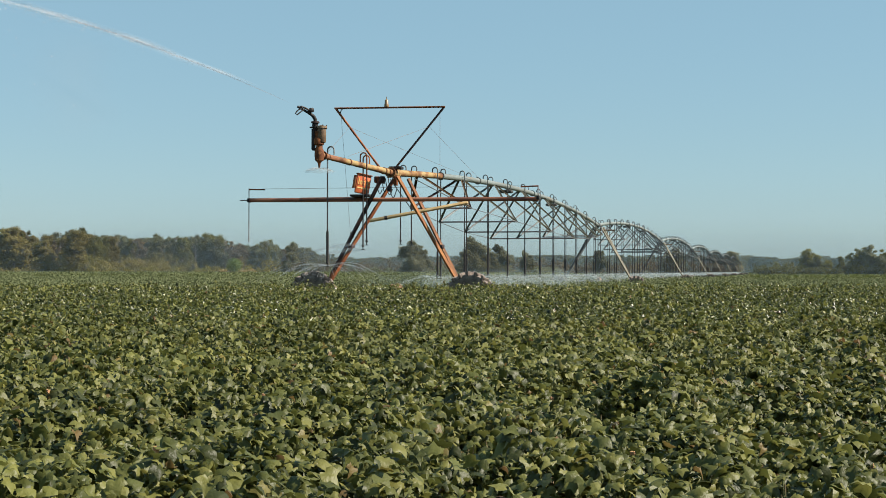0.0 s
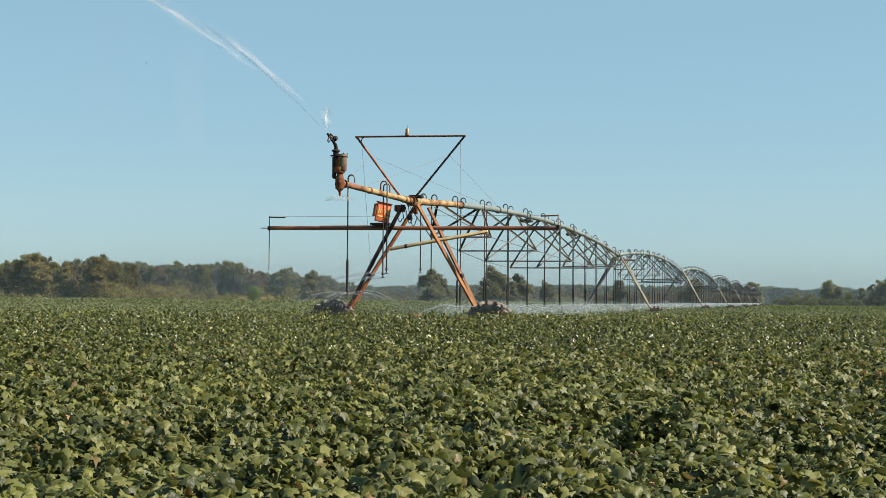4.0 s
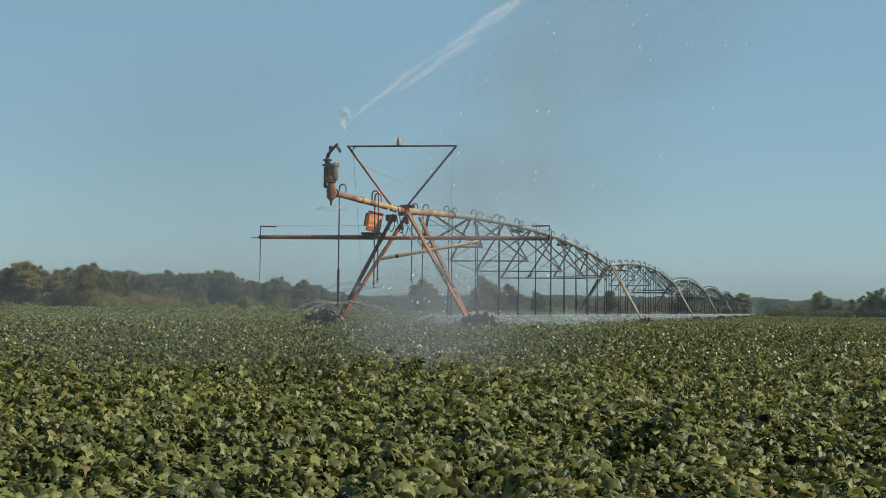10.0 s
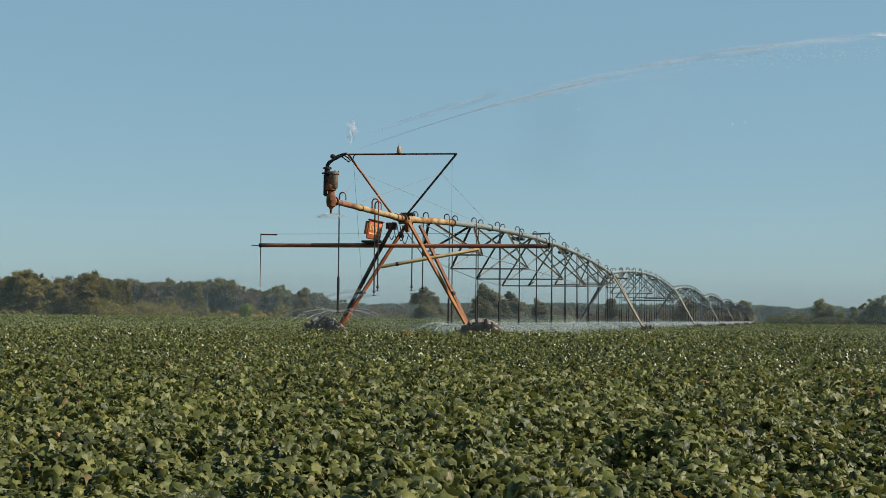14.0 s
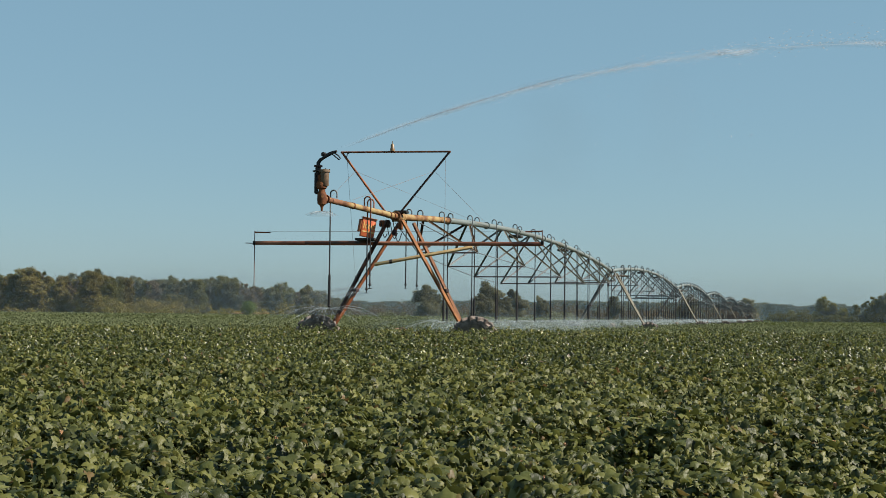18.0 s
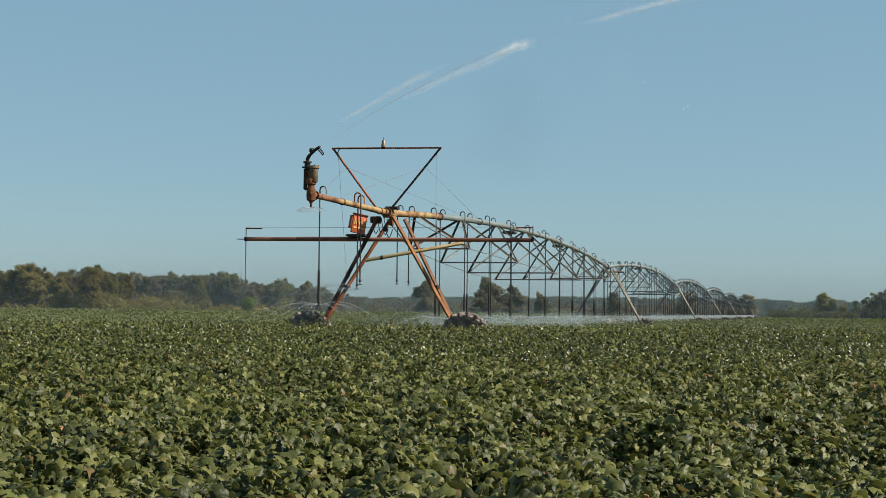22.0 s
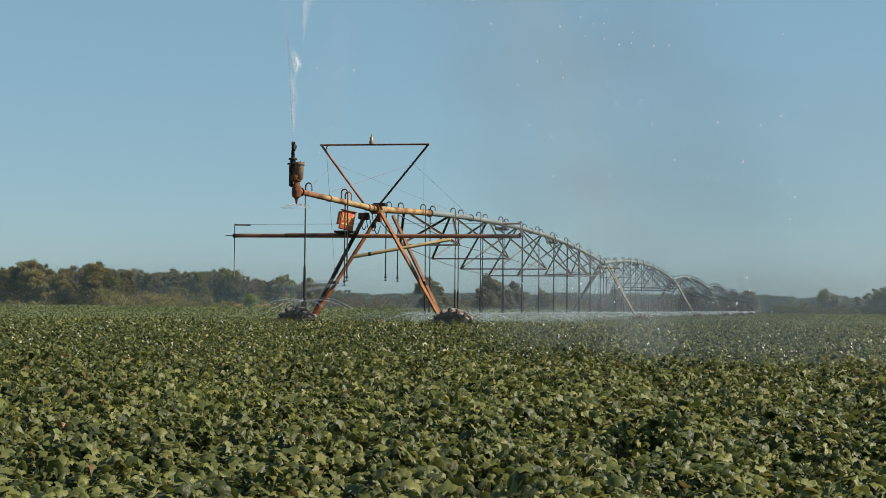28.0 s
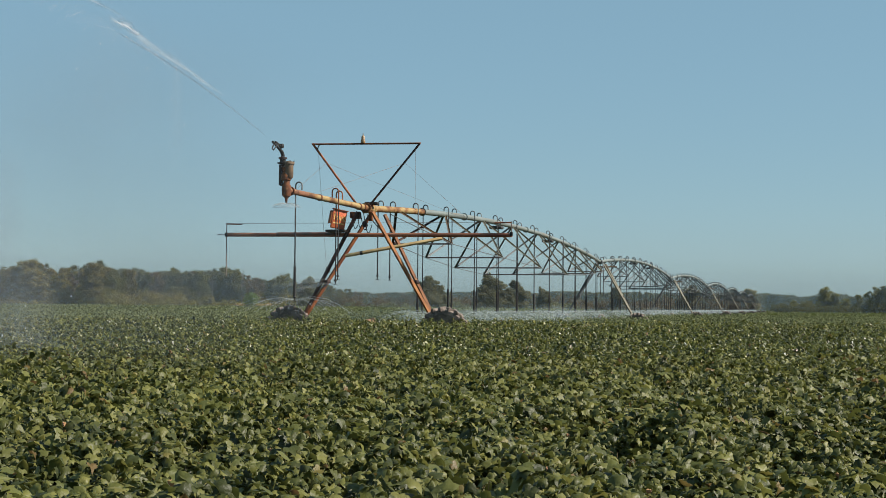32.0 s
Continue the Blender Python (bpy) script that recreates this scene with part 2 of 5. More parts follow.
M_TREES = [
    leaf_mat("oak_leaf", [(0.145, 0.142, 0.05), (0.17, 0.162, 0.058)], 0.8, 0.5, 0.3, relief=3.0, spec=0.15, by_thing=0.4),
    leaf_mat("autumn_leaf", [(0.19, 0.16, 0.062), (0.215, 0.18, 0.07)], 0.8, 0.5, 0.3, relief=3.0, spec=0.15, by_thing=0.4),
    leaf_mat("willow_leaf", [(0.165, 0.168, 0.095), (0.185, 0.185, 0.106)], 0.8, 0.5, 0.3, relief=3.0, spec=0.15, by_thing=0.4),
    leaf_mat("withered_leaf", [(0.19, 0.15, 0.1), (0.215, 0.175, 0.12)], 0.85, 0.5, 0.3, relief=3.0, spec=0.1, by_thing=0.3)]
M_LONE = leaf_mat("dark_leaf", [(0.165, 0.16, 0.095), (0.19, 0.182, 0.11)], 0.8, 0.45, 0.4, relief=3.0, spec=0.15, by_thing=0.3)
M_FAR = leaf_mat("distant_leaf", [(0.155, 0.16, 0.1), (0.18, 0.18, 0.115)], 0.9, 0.5, 0.05, relief=3.0, spec=0.0, by_thing=0.2)
M_BRUSH = leaf_mat("brush_leaf", [(0.19, 0.175, 0.052), (0.26, 0.215, 0.07)], 0.8, 0.5, 0.2, relief=3.0, spec=0.2)
M_DRYGRASS = leaf_mat("dry_grass", [(0.32, 0.23, 0.1), (0.4, 0.29, 0.13), (0.3, 0.25, 0.11)], 0.9, 0.3, 0.1, relief=3.0, spec=0.2)
# airlight's colour on see-through sheets, added to pale the woods behind them
M_HAZESHEET = water_mat("sheet_haze", 0.15, (0.56, 0.62, 0.65), 0.01, 0.7, soft=True)
M_HAZESHEETFAR = water_mat("sheet_haze_far", 0.28, (0.5, 0.58, 0.58), 0.01, 0.8, soft=True)
M_DOME = water_mat("water_dome", 0.13, (0.4, 0.44, 0.47), 9.0, 0.2)
M_DRIFT = water_mat("drifting_mist", 0.3, (0.42, 0.45, 0.48), 2.0, 0.3, soft=True)
M_JET = water_mat("jet_water", 0.26, (0.36, 0.36, 0.385), 3.0, 0.7, soft=True)
M_SLUG = water_mat("white_water", 0.4, (0.8, 0.8, 0.82), 1.8, 0.4, soft=True)
M_PLUME = water_mat("plume_water", 0.2, (0.72, 0.72, 0.74), 1.8, 0.4, soft=True)
M_DROPS = water_mat("loose_drops", 1.0, (0.85, 0.86, 0.88), 3.0, 1.0)
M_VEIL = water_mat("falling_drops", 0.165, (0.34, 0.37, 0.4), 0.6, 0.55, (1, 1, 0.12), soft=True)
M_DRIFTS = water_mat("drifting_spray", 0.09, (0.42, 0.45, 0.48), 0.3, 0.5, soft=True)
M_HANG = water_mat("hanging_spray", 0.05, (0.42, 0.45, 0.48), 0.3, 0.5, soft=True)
M_MIST = water_mat("fine_spray", 0.23, (0.34, 0.41, 0.42), 0.4, 0.3, soft=True)
M_SPRAY = water_mat("spray_streams", 1.0, (0.58, 0.62, 0.64), 3.0, 1.0)


# ---- mesh helpers ----
def mesh_of(bm, material, name, smooth=True):
    me = bpy.data.meshes.new(name)
    bm.to_mesh(me)
    bm.free()
    me.materials.append(material)
    me.polygons.foreach_set("use_smooth", [smooth] * len(me.polygons))
    if smooth:
        me.set_sharp_from_angle(angle=radians(42))
    return me


def part(name, bm, material, parent, label="", smooth=True):
    me = bm if isinstance(bm, bpy.types.Mesh) else mesh_of(bm, material, name, smooth)
    ob = new(name, me)
    ob.parent = parent
    return tagged(ob, label) if label else ob


def arrays(name, verts, faces, material, smooth=False):
    """A mesh from numpy arrays of vertices and equal-sized faces."""
    me = bpy.data.meshes.new(name)
    k = faces.shape[1]
    me.vertices.add(len(verts))
    me.vertices.foreach_set("co", verts.astype(np.float32).ravel())
    me.loops.add(faces.size)
    me.loops.foreach_set("vertex_index", faces.astype(np.int32).ravel())
    me.polygons.add(len(faces))
    me.polygons.foreach_set("loop_start", np.arange(0, faces.size, k, dtype=np.int32))
    me.polygons.foreach_set("loop_total", np.full(len(faces), k, dtype=np.int32))
    me.polygons.foreach_set("use_smooth", np.full(len(faces), smooth))
    me.update(calc_edges=True)
    me.materials.append(material)
    return me


def pipe_path(bm, pts, r, n=8, cap=True):
    """A round tube along a polyline; r is one radius or one for each point."""
    pts = [Vector(p) for p in pts]
    rs = r if isinstance(r, (list, tuple)) else [r] * len(pts)
    rings, side = [], None
    for i, p in enumerate(pts):
        d = (pts[min(i + 1, len(pts) - 1)] - pts[max(i - 1, 0)]).normalized()
        if side is None:
            side = d.orthogonal().normalized()
        side = (side - d * side.dot(d)).normalized()
        up = d.cross(side)
        rings.append([bm.verts.new(p + (side * math.cos(2 * math.pi * k / n) + up * math.sin(2 * math.pi * k / n)) * rs[i]) for k in range(n)])
    for a_, b_ in zip(rings, rings[1:]):
        for k in range(n):
            bm.faces.new((a_[k], a_[(k + 1) % n], b_[(k + 1) % n], b_[k]))
    if cap:
        bm.faces.new(rings[0][::-1])
        bm.faces.new(rings[-1])
    return bm


def tube(p0, p1, r, n=8):
    return pipe_path(bmesh.new(), [p0, p1], r, n)


def box(bm, x0, x1, y0, y1, z0, z1, bevel=0.0):
    got = bmesh.ops.create_cube(bm, size=1, matrix=Matrix.Translation(((x0 + x1) / 2, (y0 + y1) / 2, (z0 + z1) / 2)) @ Matrix.Diagonal((x1 - x0, y1 - y0, z1 - z0, 1)))
    if bevel:
        es = list({e_ for v_ in got["verts"] for e_ in v_.link_edges})
        bmesh.ops.bevel(bm, geom=es, offset=bevel, segments=2, affect="EDGES", profile=0.5)
    return bm


def angle_bar(p0, p1, w, t=0.008, facing=(0, -1, 0)):
    """An L-section bar, the way truss members are rolled."""
    p0, p1 = Vector(p0), Vector(p1)
    d = (p1 - p0).normalized()
    f = Vector(facing)
    a_ = (f - d * f.dot(d)).normalized()
    b_ = d.cross(a_)
    bm = bmesh.new()
    prof = [(0, 0), (w, 0), (w, t), (t, t), (t, w), (0, w)]
    r0 = [bm.verts.new(p0 + a_ * (x - w / 2) + b_ * (y - w / 2)) for x, y in prof]
    r1 = [bm.verts.new(p1 + a_ * (x - w / 2) + b_ * (y - w / 2)) for x, y in prof]
    for k in range(6):
        bm.faces.new((r0[k], r0[(k + 1) % 6], r1[(k + 1) % 6], r1[k]))
    bm.faces.new(r0[::-1])
    bm.faces.new(r1)
    bmesh.ops.recalc_face_normals(bm, faces=bm.faces)
    return bm


def lathe(profile, n=20, axis="z"):
    """A turned shape from (radius, height) pairs."""
    bm = bmesh.new()
    rings = []
    for r, h in profile:
        ring = []
        for k in range(n):
            c, s = math.cos(2 * math.pi * k / n) * r, math.sin(2 * math.pi * k / n) * r
            ring.append(bm.verts.new((c, s, h) if axis == "z" else (c, h, s)))
        rings.append(ring)
    for a_, b_ in zip(rings, rings[1:]):
        for k in range(n):
            bm.faces.new((a_[k], a_[(k + 1) % n], b_[(k + 1) % n], b_[k]))
    bm.faces.new(rings[0][::-1])
    bm.faces.new(rings[-1])
    bmesh.ops.recalc_face_normals(bm, faces=bm.faces)
    return bm


def blobs(name, pos, size, stretch, material):
    """Many small drops: slivers drawn out along a direction."""
    n_ = len(pos)
    o = np.array([[1, 1, 1], [-1, -1, 1], [-1, 1, -1], [1, -1, -1]], float) * 0.8
    f = np.array([[0, 1, 2], [0, 3, 1], [0, 2, 3], [1, 3, 2]])
    v = pos[:, None, :] + o[None] * size[:, None, None] * np.array(stretch)[None, None, :]
    return arrays(name, v.reshape(-1, 3), (f[None] + 4 * np.arange(n_)[:, None, None]).reshape(-1, 3), material)


def soft_sheet(path, across, seed, power=2.0, wob=0.15, ruffled=1.0):
    """A ruffled sheet of drops, thinning out to all its borders: rows of centres and of half-width vectors."""
    g = np.random.default_rng(seed)
    ph = g.uniform(0, 6.28, 4)
    path, across = np.asarray(path, float), np.asarray(across, float)
    n = len(path)
    u = np.linspace(-1, 1, 13)
    v = np.linspace(-1, 1, n)
    side = np.cross(across, np.gradient(path, axis=0))
    side /= np.linalg.norm(side, axis=1)[:, None] + 1e-9
    wid = np.linalg.norm(across, axis=1)
    ruffle = min(wob, ruffled) * wid[:, None] * (np.sin(2.3 * u[None] + 5 * v[:, None] + ph[0]) + 0.6 * np.sin(4.1 * u[None] - 9 * v[:, None] + ph[1]))
    drift = wob * (np.sin(6 * v + ph[2]) + 0.6 * np.sin(13 * v + ph[3]))
    p = path[:, None] + across[:, None] * (u[None, :, None] + drift[:, None, None]) + side[:, None] * ruffle[..., None]
    idx = np.arange(n * 13).reshape(n, 13)
    f = np.stack([idx[:-1, :-1], idx[:-1, 1:], idx[1:, 1:], idx[1:, :-1]], -1).reshape(-1, 4)
    uv = np.stack(np.broadcast_arrays(u[None], (np.sign(v) * np.abs(v) ** power)[:, None]), -1).reshape(-1, 2)
    return p.reshape(-1, 3), f, uv


def merged(name, pieces, material):
    v, f, uv, k = [], [], [], 0
    for pv, pf, pu in pieces:
        v.append(pv)
        f.append(pf + k)
        uv.append(pu)
        k += len(pv)
    f = np.concatenate(f)
    me = arrays(name, np.concatenate(v), f, material, True)
    layer = me.uv_layers.new(name="UVMap")
    layer.data.foreach_set("uv", np.concatenate(uv)[f.ravel()].astype(np.float32).ravel())
    return me


# ---- plan: the irrigation line ----
HEAD = -13.62                       # turn of the machine's axes; local y runs along the pipe, away
U = Vector((math.sin(radians(-HEAD)), math.cos(radians(-HEAD)), 0))
V = Vector((math.cos(radians(-HEAD)), -math.sin(radians(-HEAD)), 0))
BASE = Vector((-0.889, 40.0, 0.0))  # under the joint of the outermost tower
SPAN, ZP, OVER, TOWERS = 46.0, 4.02, 6.4, 8
WHEEL_R, WHEEL_X = 0.66, 2.2
FALL = 0.06                         # the land falls a little from tower to tower


def moved(k, t):
    """How far tower k has driven at t seconds."""
    start, speed = [(13.6, 0.064), (16.7, 0.056), (18.4, 0.045), (21.0, 0.018)][k] if k < 4 else (0, 0)
    return max(0.0, t - start) * speed


def joint(k, t=0.0):
    return BASE + U * SPAN * k - V * moved(k, t) - Vector((0, 0, FALL * k))


def turned(k, t):
    """The heading of span k."""
    return HEAD - math.degrees((moved(k, t) - moved(k + 1, t)) / SPAN)


# where the big gun points: degrees from the picture's right towards the viewer
SWEEP = [(0, 146), (1, 136), (2, 127.5), (3, 117.5), (5, 103.5), (6, 95.5), (7, 85.5), (8, 77.5), (9, 68), (10, 56.5), (11, 44), (12, 34.5), (13, 21.5), (14, 13),
         (15, 9), (16.6, 9), (17.3, 13), (18, 19.5), (18.6, 23), (19.4, 29), (20.2, 34), (21.5, 44), (22, 47), (23.6, 57), (24.2, 60.5), (24.8, 66), (25.5, 71), (27.5, 82),
         (28, 85.5), (29, 93), (30, 99.5), (31, 106), (32, 115)]


def bearing(t):
    return float(np.interp(t, [s[0] for s in SWEEP], [s[1] for s in SWEEP]))


DIP = math.degrees(math.atan(FALL / SPAN))


def thing(name, m, label, category, group=""):
    ob = new(name)
    ob.matrix_world = m
    return tagged(ob, label, category, group)


# ---- towers ----
def wheel_meshes():
    """A lugged tyre, and its rim."""
    R, w = WHEEL_R, 0.15
    tyre = lathe([(R - 0.3, -w * 0.8), (R - 0.17, -w), (R - 0.07, -w * 0.92), (R - 0.045, -w * 0.6), (R - 0.04, 0), (R - 0.045, w * 0.6),
                  (R - 0.07, w * 0.92), (R - 0.17, w), (R - 0.3, w * 0.8)], 40, "y")
    lugs = []
    for k in range(3):
        bm = box(bmesh.new(), -0.04, 0.04, -0.1, 0.1, -0.06, 0.06, 0.018)
        for v_ in bm.verts:
            v_.co += 0.03 * Vector(noise.noise_vector(v_.co * 9 + Vector((5.0 * k, 0, 0))))
        lugs.append(mesh_of(bm, M_MUD, "lug", False))
    for v_ in tyre.verts:
        v_.co *= 1 + 0.045 * noise.noise(v_.co * 7) + 0.02 * noise.noise(v_.co * 17)     # caked with mud
    rim = lathe([(R - 0.31, -0.11), (R - 0.34, -0.02), (0.14, 0.0), (0.12, 0.05), (R - 0.34, 0.03), (R - 0.31, 0.11)], 28, "y")
    for k in range(6):
        a_ = 2 * math.pi * k / 6
        bmesh.ops.create_cone(rim, segments=6, radius1=0.018, radius2=0.018, depth=0.08, cap_ends=True,
                              matrix=Matrix.Translation((0.09 * math.cos(a_), -0.02, 0.09 * math.sin(a_))) @ Matrix.Rotation(math.pi / 2, 4, "X"))
    return mesh_of(tyre, M_MUD, "tyre", False), mesh_of(rim, M_STEEL, "rim"), lugs


def build_tower(outer):
    tw = thing("drive_tower", Matrix.Translation(BASE) @ pose(0, 0, 0, 0, 0, HEAD),
               "rust-orange A-frame drive tower on two muddy lugged wheels" if outer else "galvanised A-frame drive tower standing in the crop",
               "irrigation tower", "towers of the irrigation line")
    leg_mat = M_ORANGE if outer else M_LEG
    for sx in (-1, 1):
        for k, sy in enumerate((-1, 1)):
            top = (sx * 0.12 + (0.12 if sx > 0 else -0.05), -0.45 if sy < 0 else 0.75, ZP - 0.12)
            foot = (sx * 1.98, 0.04 * sy, 0.78)
            run = (Vector(foot) - Vector(top)).normalized()
            # left legs take darker steel: the side away from the sun, put into colour
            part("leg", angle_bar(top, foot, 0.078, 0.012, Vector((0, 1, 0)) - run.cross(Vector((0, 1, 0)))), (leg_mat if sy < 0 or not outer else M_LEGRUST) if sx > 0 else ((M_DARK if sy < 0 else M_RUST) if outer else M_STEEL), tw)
            if sy < 0:
                mid = Vector(top).lerp(Vector(foot), 0.6)
                part("bracket", box(bmesh.new(), mid.x - 0.09, mid.x + 0.09, 0.0, 0.3, mid.z - 0.05, mid.z + 0.04, 0.01), M_DARK, tw)
    part("base_beam", box(bmesh.new(), -2.15, 2.15, -0.07, 0.07, 0.66, 0.82, 0.015), leg_mat, tw)
    for sx in (-1, 1):
        part("gearbox", box(bmesh.new(), sx * WHEEL_X - 0.15, sx * WHEEL_X + 0.15, -0.02, 0.22, WHEEL_R - 0.16, WHEEL_R + 0.16, 0.05), M_RUST, tw)
        part("drive_shaft", tube((sx * 0.25, 0.02, 0.86), (sx * 2.05, 0.1, 0.72), 0.028), M_STEEL, tw)
    part("drive_motor", lathe([(0.06, -0.32), (0.12, -0.3), (0.14, -0.12), (0.14, 0.2), (0.16, 0.21), (0.16, 0.27), (0.05, 0.3)], 16, "x"), M_MOTOR, tw, "rusty drive motor on the base beam").location = (0.05, 0, 0.86)
    part("collar", lathe([(0.1, -0.3), (0.145, -0.3), (0.145, -0.25), (0.115, -0.22), (0.115, 0.22), (0.145, 0.25), (0.145, 0.3), (0.1, 0.3)], 18, "y"), M_PIPERUST if outer else M_STEEL, tw).location = (0, 0, ZP)
    if not outer:
        part("cross_arm", tube((-0.2, -0.2, 3.72), (1.0, -0.2, 3.72), 0.035), M_BROWN, tw, "short rusty cross arm")
    wheels = []
    for sx in (-1, 1):
        wh = part("wheel", RIM, None, tw, "steel rim with a mud-caked tyre")
        wh.location = (sx * WHEEL_X, -0.22, WHEEL_R - (0.0 if outer else 0.25))    # the inner ones stand deep in their ruts
        part("tyre", TYRE, None, wh)
        for k in range(36):
            side = 1 if k % 2 else -1
            part("lug", LUGS[k % 3], None, wh).matrix_local = Matrix.Rotation(2 * math.pi * k / 36, 4, "Y") @ Matrix.Translation((0, side * 0.07, WHEEL_R - 0.045)) @ Matrix.Rotation(side * 0.7, 4, "Z")
        wheels.append(wh)
    return tw


def dress_outer(tw):
    """The control box, spray boom, mast and cables of the last tower."""
    y = -0.16
    part("boom_pipe", tube((-4.09, y, 3.31), (4.04, y, 3.27), 0.057, 12), mat("boom_rust", (0.4, 0.165, 0.095), 0.6, 0.1, second=(0.2, 0.075, 0.05), scale=3.0, fine=18, bump=0.15, third=(0.08, 0.04, 0.035), spec=0.2, along=(0.3, 1, 1)), tw, "long rusty horizontal boom pipe")
    part("boom_sleeve", tube((-2.6, y, 3.31), (-0.75, y, 3.31), 0.062, 12), mat("dark_sleeve", (0.06, 0.035, 0.03), 0.7, second=(0.16, 0.06, 0.035), scale=3), tw)
    for sx, x in ((-1, -4.09), (1, 4.02)):
        part("boom_end_rod", tube((x, y, 2.15 if sx < 0 else 3.3), (x, y, 3.64), 0.014), M_WIRE, tw)
        part("boom_end_arm", tube((x, y, 3.61), (x - sx * 0.46, y, 3.6), 0.02), M_RUST, tw)
        part("boom_clamp", box(bmesh.new(), x - 0.035, x + 0.035, y - 0.07, y + 0.07, 3.25, 3.36, 0.01), M_BLACK, tw)
    part("boom_wire", tube((-3.7, y, 3.62), (3.6, y, 3.62), 0.005, 5), M_WIRE, tw)
    # mast over the joint
    part("mast_bar", tube((-1.68, 0.05, 5.83), (1.44, 0.05, 5.8), 0.026, 10), M_OLDRUST, tw)
    part("mast_arm", pipe_path(bmesh.new(), [(-1.65, 0.05, 5.83), (-0.36, 0.12, 4.12)], 0.031, 10), M_RUST, tw)
    # near-black steel paints this arm's unlit face
    part("mast_arm", angle_bar((1.42, 0.03, 5.8), (-0.1, -0.22, 3.88), 0.056, 0.012, (0, -1, 0)), M_DARK, tw)
    bm = pipe_path(bmesh.new(), [(-1.43, 0.05, 5.82), (-1.49, 0.05, 5.78), (-1.51, 0.05, 5.7)], 0.014, 6)
    part("mast_hook", bm, M_BLACK, tw)
    be = lathe([(0.062, 5.86), (0.066, 5.92), (0.05, 5.95), (0.05, 6.03), (0.025, 6.06), (0.01, 6.07), (0.01, 6.13)], 16)
    beacon = part("beacon", be, M_BEACON, tw, "amber beacon lamp on the mast bar")
    beacon.location = (-0.2, 0.05, -0.02)
    for p0, p1 in (((-1.25, 0.05, 5.3), (0.1, 11.5, 4.45)), ((1.0, 0.05, 5.27), (0.15, 11.5, 4.45)), ((-1.25, 0.05, 5.3), (-0.1, -5.6, 4.15)),
                   ((1.0, 0.05, 5.27), (0.05, -4.4, 4.15)), ((-1.5, 0.05, 5.7), (-1.22, 0.05, 2.4)), ((1.3, 0.05, 5.65), (1.3, 0.05, 4.0))):
        part("guy_wire", tube(p0, p1, 0.004, 5), M_WIRE, tw)
    part("wire_hook", pipe_path(bmesh.new(), [(-1.22, 0.05, 2.42), (-1.2, 0.05, 2.32), (-1.14, 0.05, 2.26), (-1.12, 0.05, 2.36)], 0.016, 6), M_BLACK, tw)
    # control box on its shelf, turned a little towards the field
    part("box_shelf", box(bmesh.new(), -1.05, -0.5, -0.6, -0.05, 3.36, 3.42, 0.01), M_BLACK, tw)
    cb = part("control_box", box(bmesh.new(), -0.2, 0.2, -0.1, 0.0, 0, 0.52, 0.02), M_RED, tw, "faded red control box with a yellow painted logo")
    cb.matrix_local = Matrix.Translation((-0.83, -0.3, 3.45)) @ pose(0, 0, 0, 0, 10, 36)
    part("box_side", box(bmesh.new(), -0.25, -0.202, -0.08, 0.08, 0.12, 0.47, 0.012), M_RUST, cb)
    part("rain_lip", box(bmesh.new(), -0.22, 0.22, -0.13, 0.02, 0.515, 0.535, 0.005), M_RUST, cb)
    # plain bars stand for the painted mark
    for x0, x1, z0, z1 in ((-0.2, -0.165, 0.23, 0.42), (-0.135, -0.11, 0.23, 0.34), (-0.08, -0.055, 0.23, 0.34), (-0.025, 0.0, 0.23, 0.34), (0.03, 0.055, 0.23, 0.34),
                           (0.085, 0.11, 0.23, 0.34), (0.135, 0.16, 0.23, 0.38), (0.185, 0.225, 0.23, 0.26), (0.185, 0.225, 0.32, 0.345), (-0.135, 0.055, 0.32, 0.345), (-0.2, 0.21, 0.13, 0.165)):
        part("mark", box(bmesh.new(), x0 * 0.8, x1 * 0.8, -0.108, -0.096, z0, z1), M_LETTER, cb)
    part("brace_bar", box(bmesh.new(), -0.03, 0.03, 0, 2.75, -0.042, 0.042, 0.008), M_YELLOW, tw, "faded yellow brace bar").matrix_local = \
        Matrix.Translation((-0.62, -0.12, 2.72)) @ Matrix.Rotation(radians(-88), 4, "Z") @ Matrix.Rotation(radians(10), 4, "X") @ Matrix.Rotation(radians(-38), 4, "Y")
    for x0, dx, low, k in ((-0.4, 0.18, 0.24, 0), (-0.05, 0.24, 0.36, 1), (-0.22, 0.12, 0.2, 2), (-0.12, 0.2, 0.28, 3)):
        pts = [(x0 + dx * s, -0.3 - 0.02 * k, 3.86 - low * math.sin(math.pi * s) - 0.3 * s) for s in [i / 10 for i in range(11)]]
        part("cable_loop", pipe_path(bmesh.new(), pts, 0.013, 6), M_BLACK, tw)
    part("brace_mark", box(bmesh.new(), -0.034, 0.034, 0.42, 0.5, -0.046, 0.046), M_BLACK, tw).matrix_local = \
        Matrix.Translation((-0.62, -0.12, 2.72)) @ Matrix.Rotation(radians(-88), 4, "Z") @ Matrix.Rotation(radians(10), 4, "X") @ Matrix.Rotation(radians(-38), 4, "Y")
    part("boom_stub", tube((-4.36, y, 3.31), (-4.05, y, 3.3), 0.012, 6), M_DARK, tw)
    for x0, z0, w0, h0, m0 in ((-0.28, 3.72, 0.12, 0.2, M_DARK), (0.1, 3.66, 0.1, 0.26, M_OLDRUST), (-0.06, 3.5, 0.09, 0.16, M_DARK)):
        part("linkage", box(bmesh.new(), x0, x0 + w0, -0.36, -0.2, z0, z0 + h0, 0.02), m0, tw)
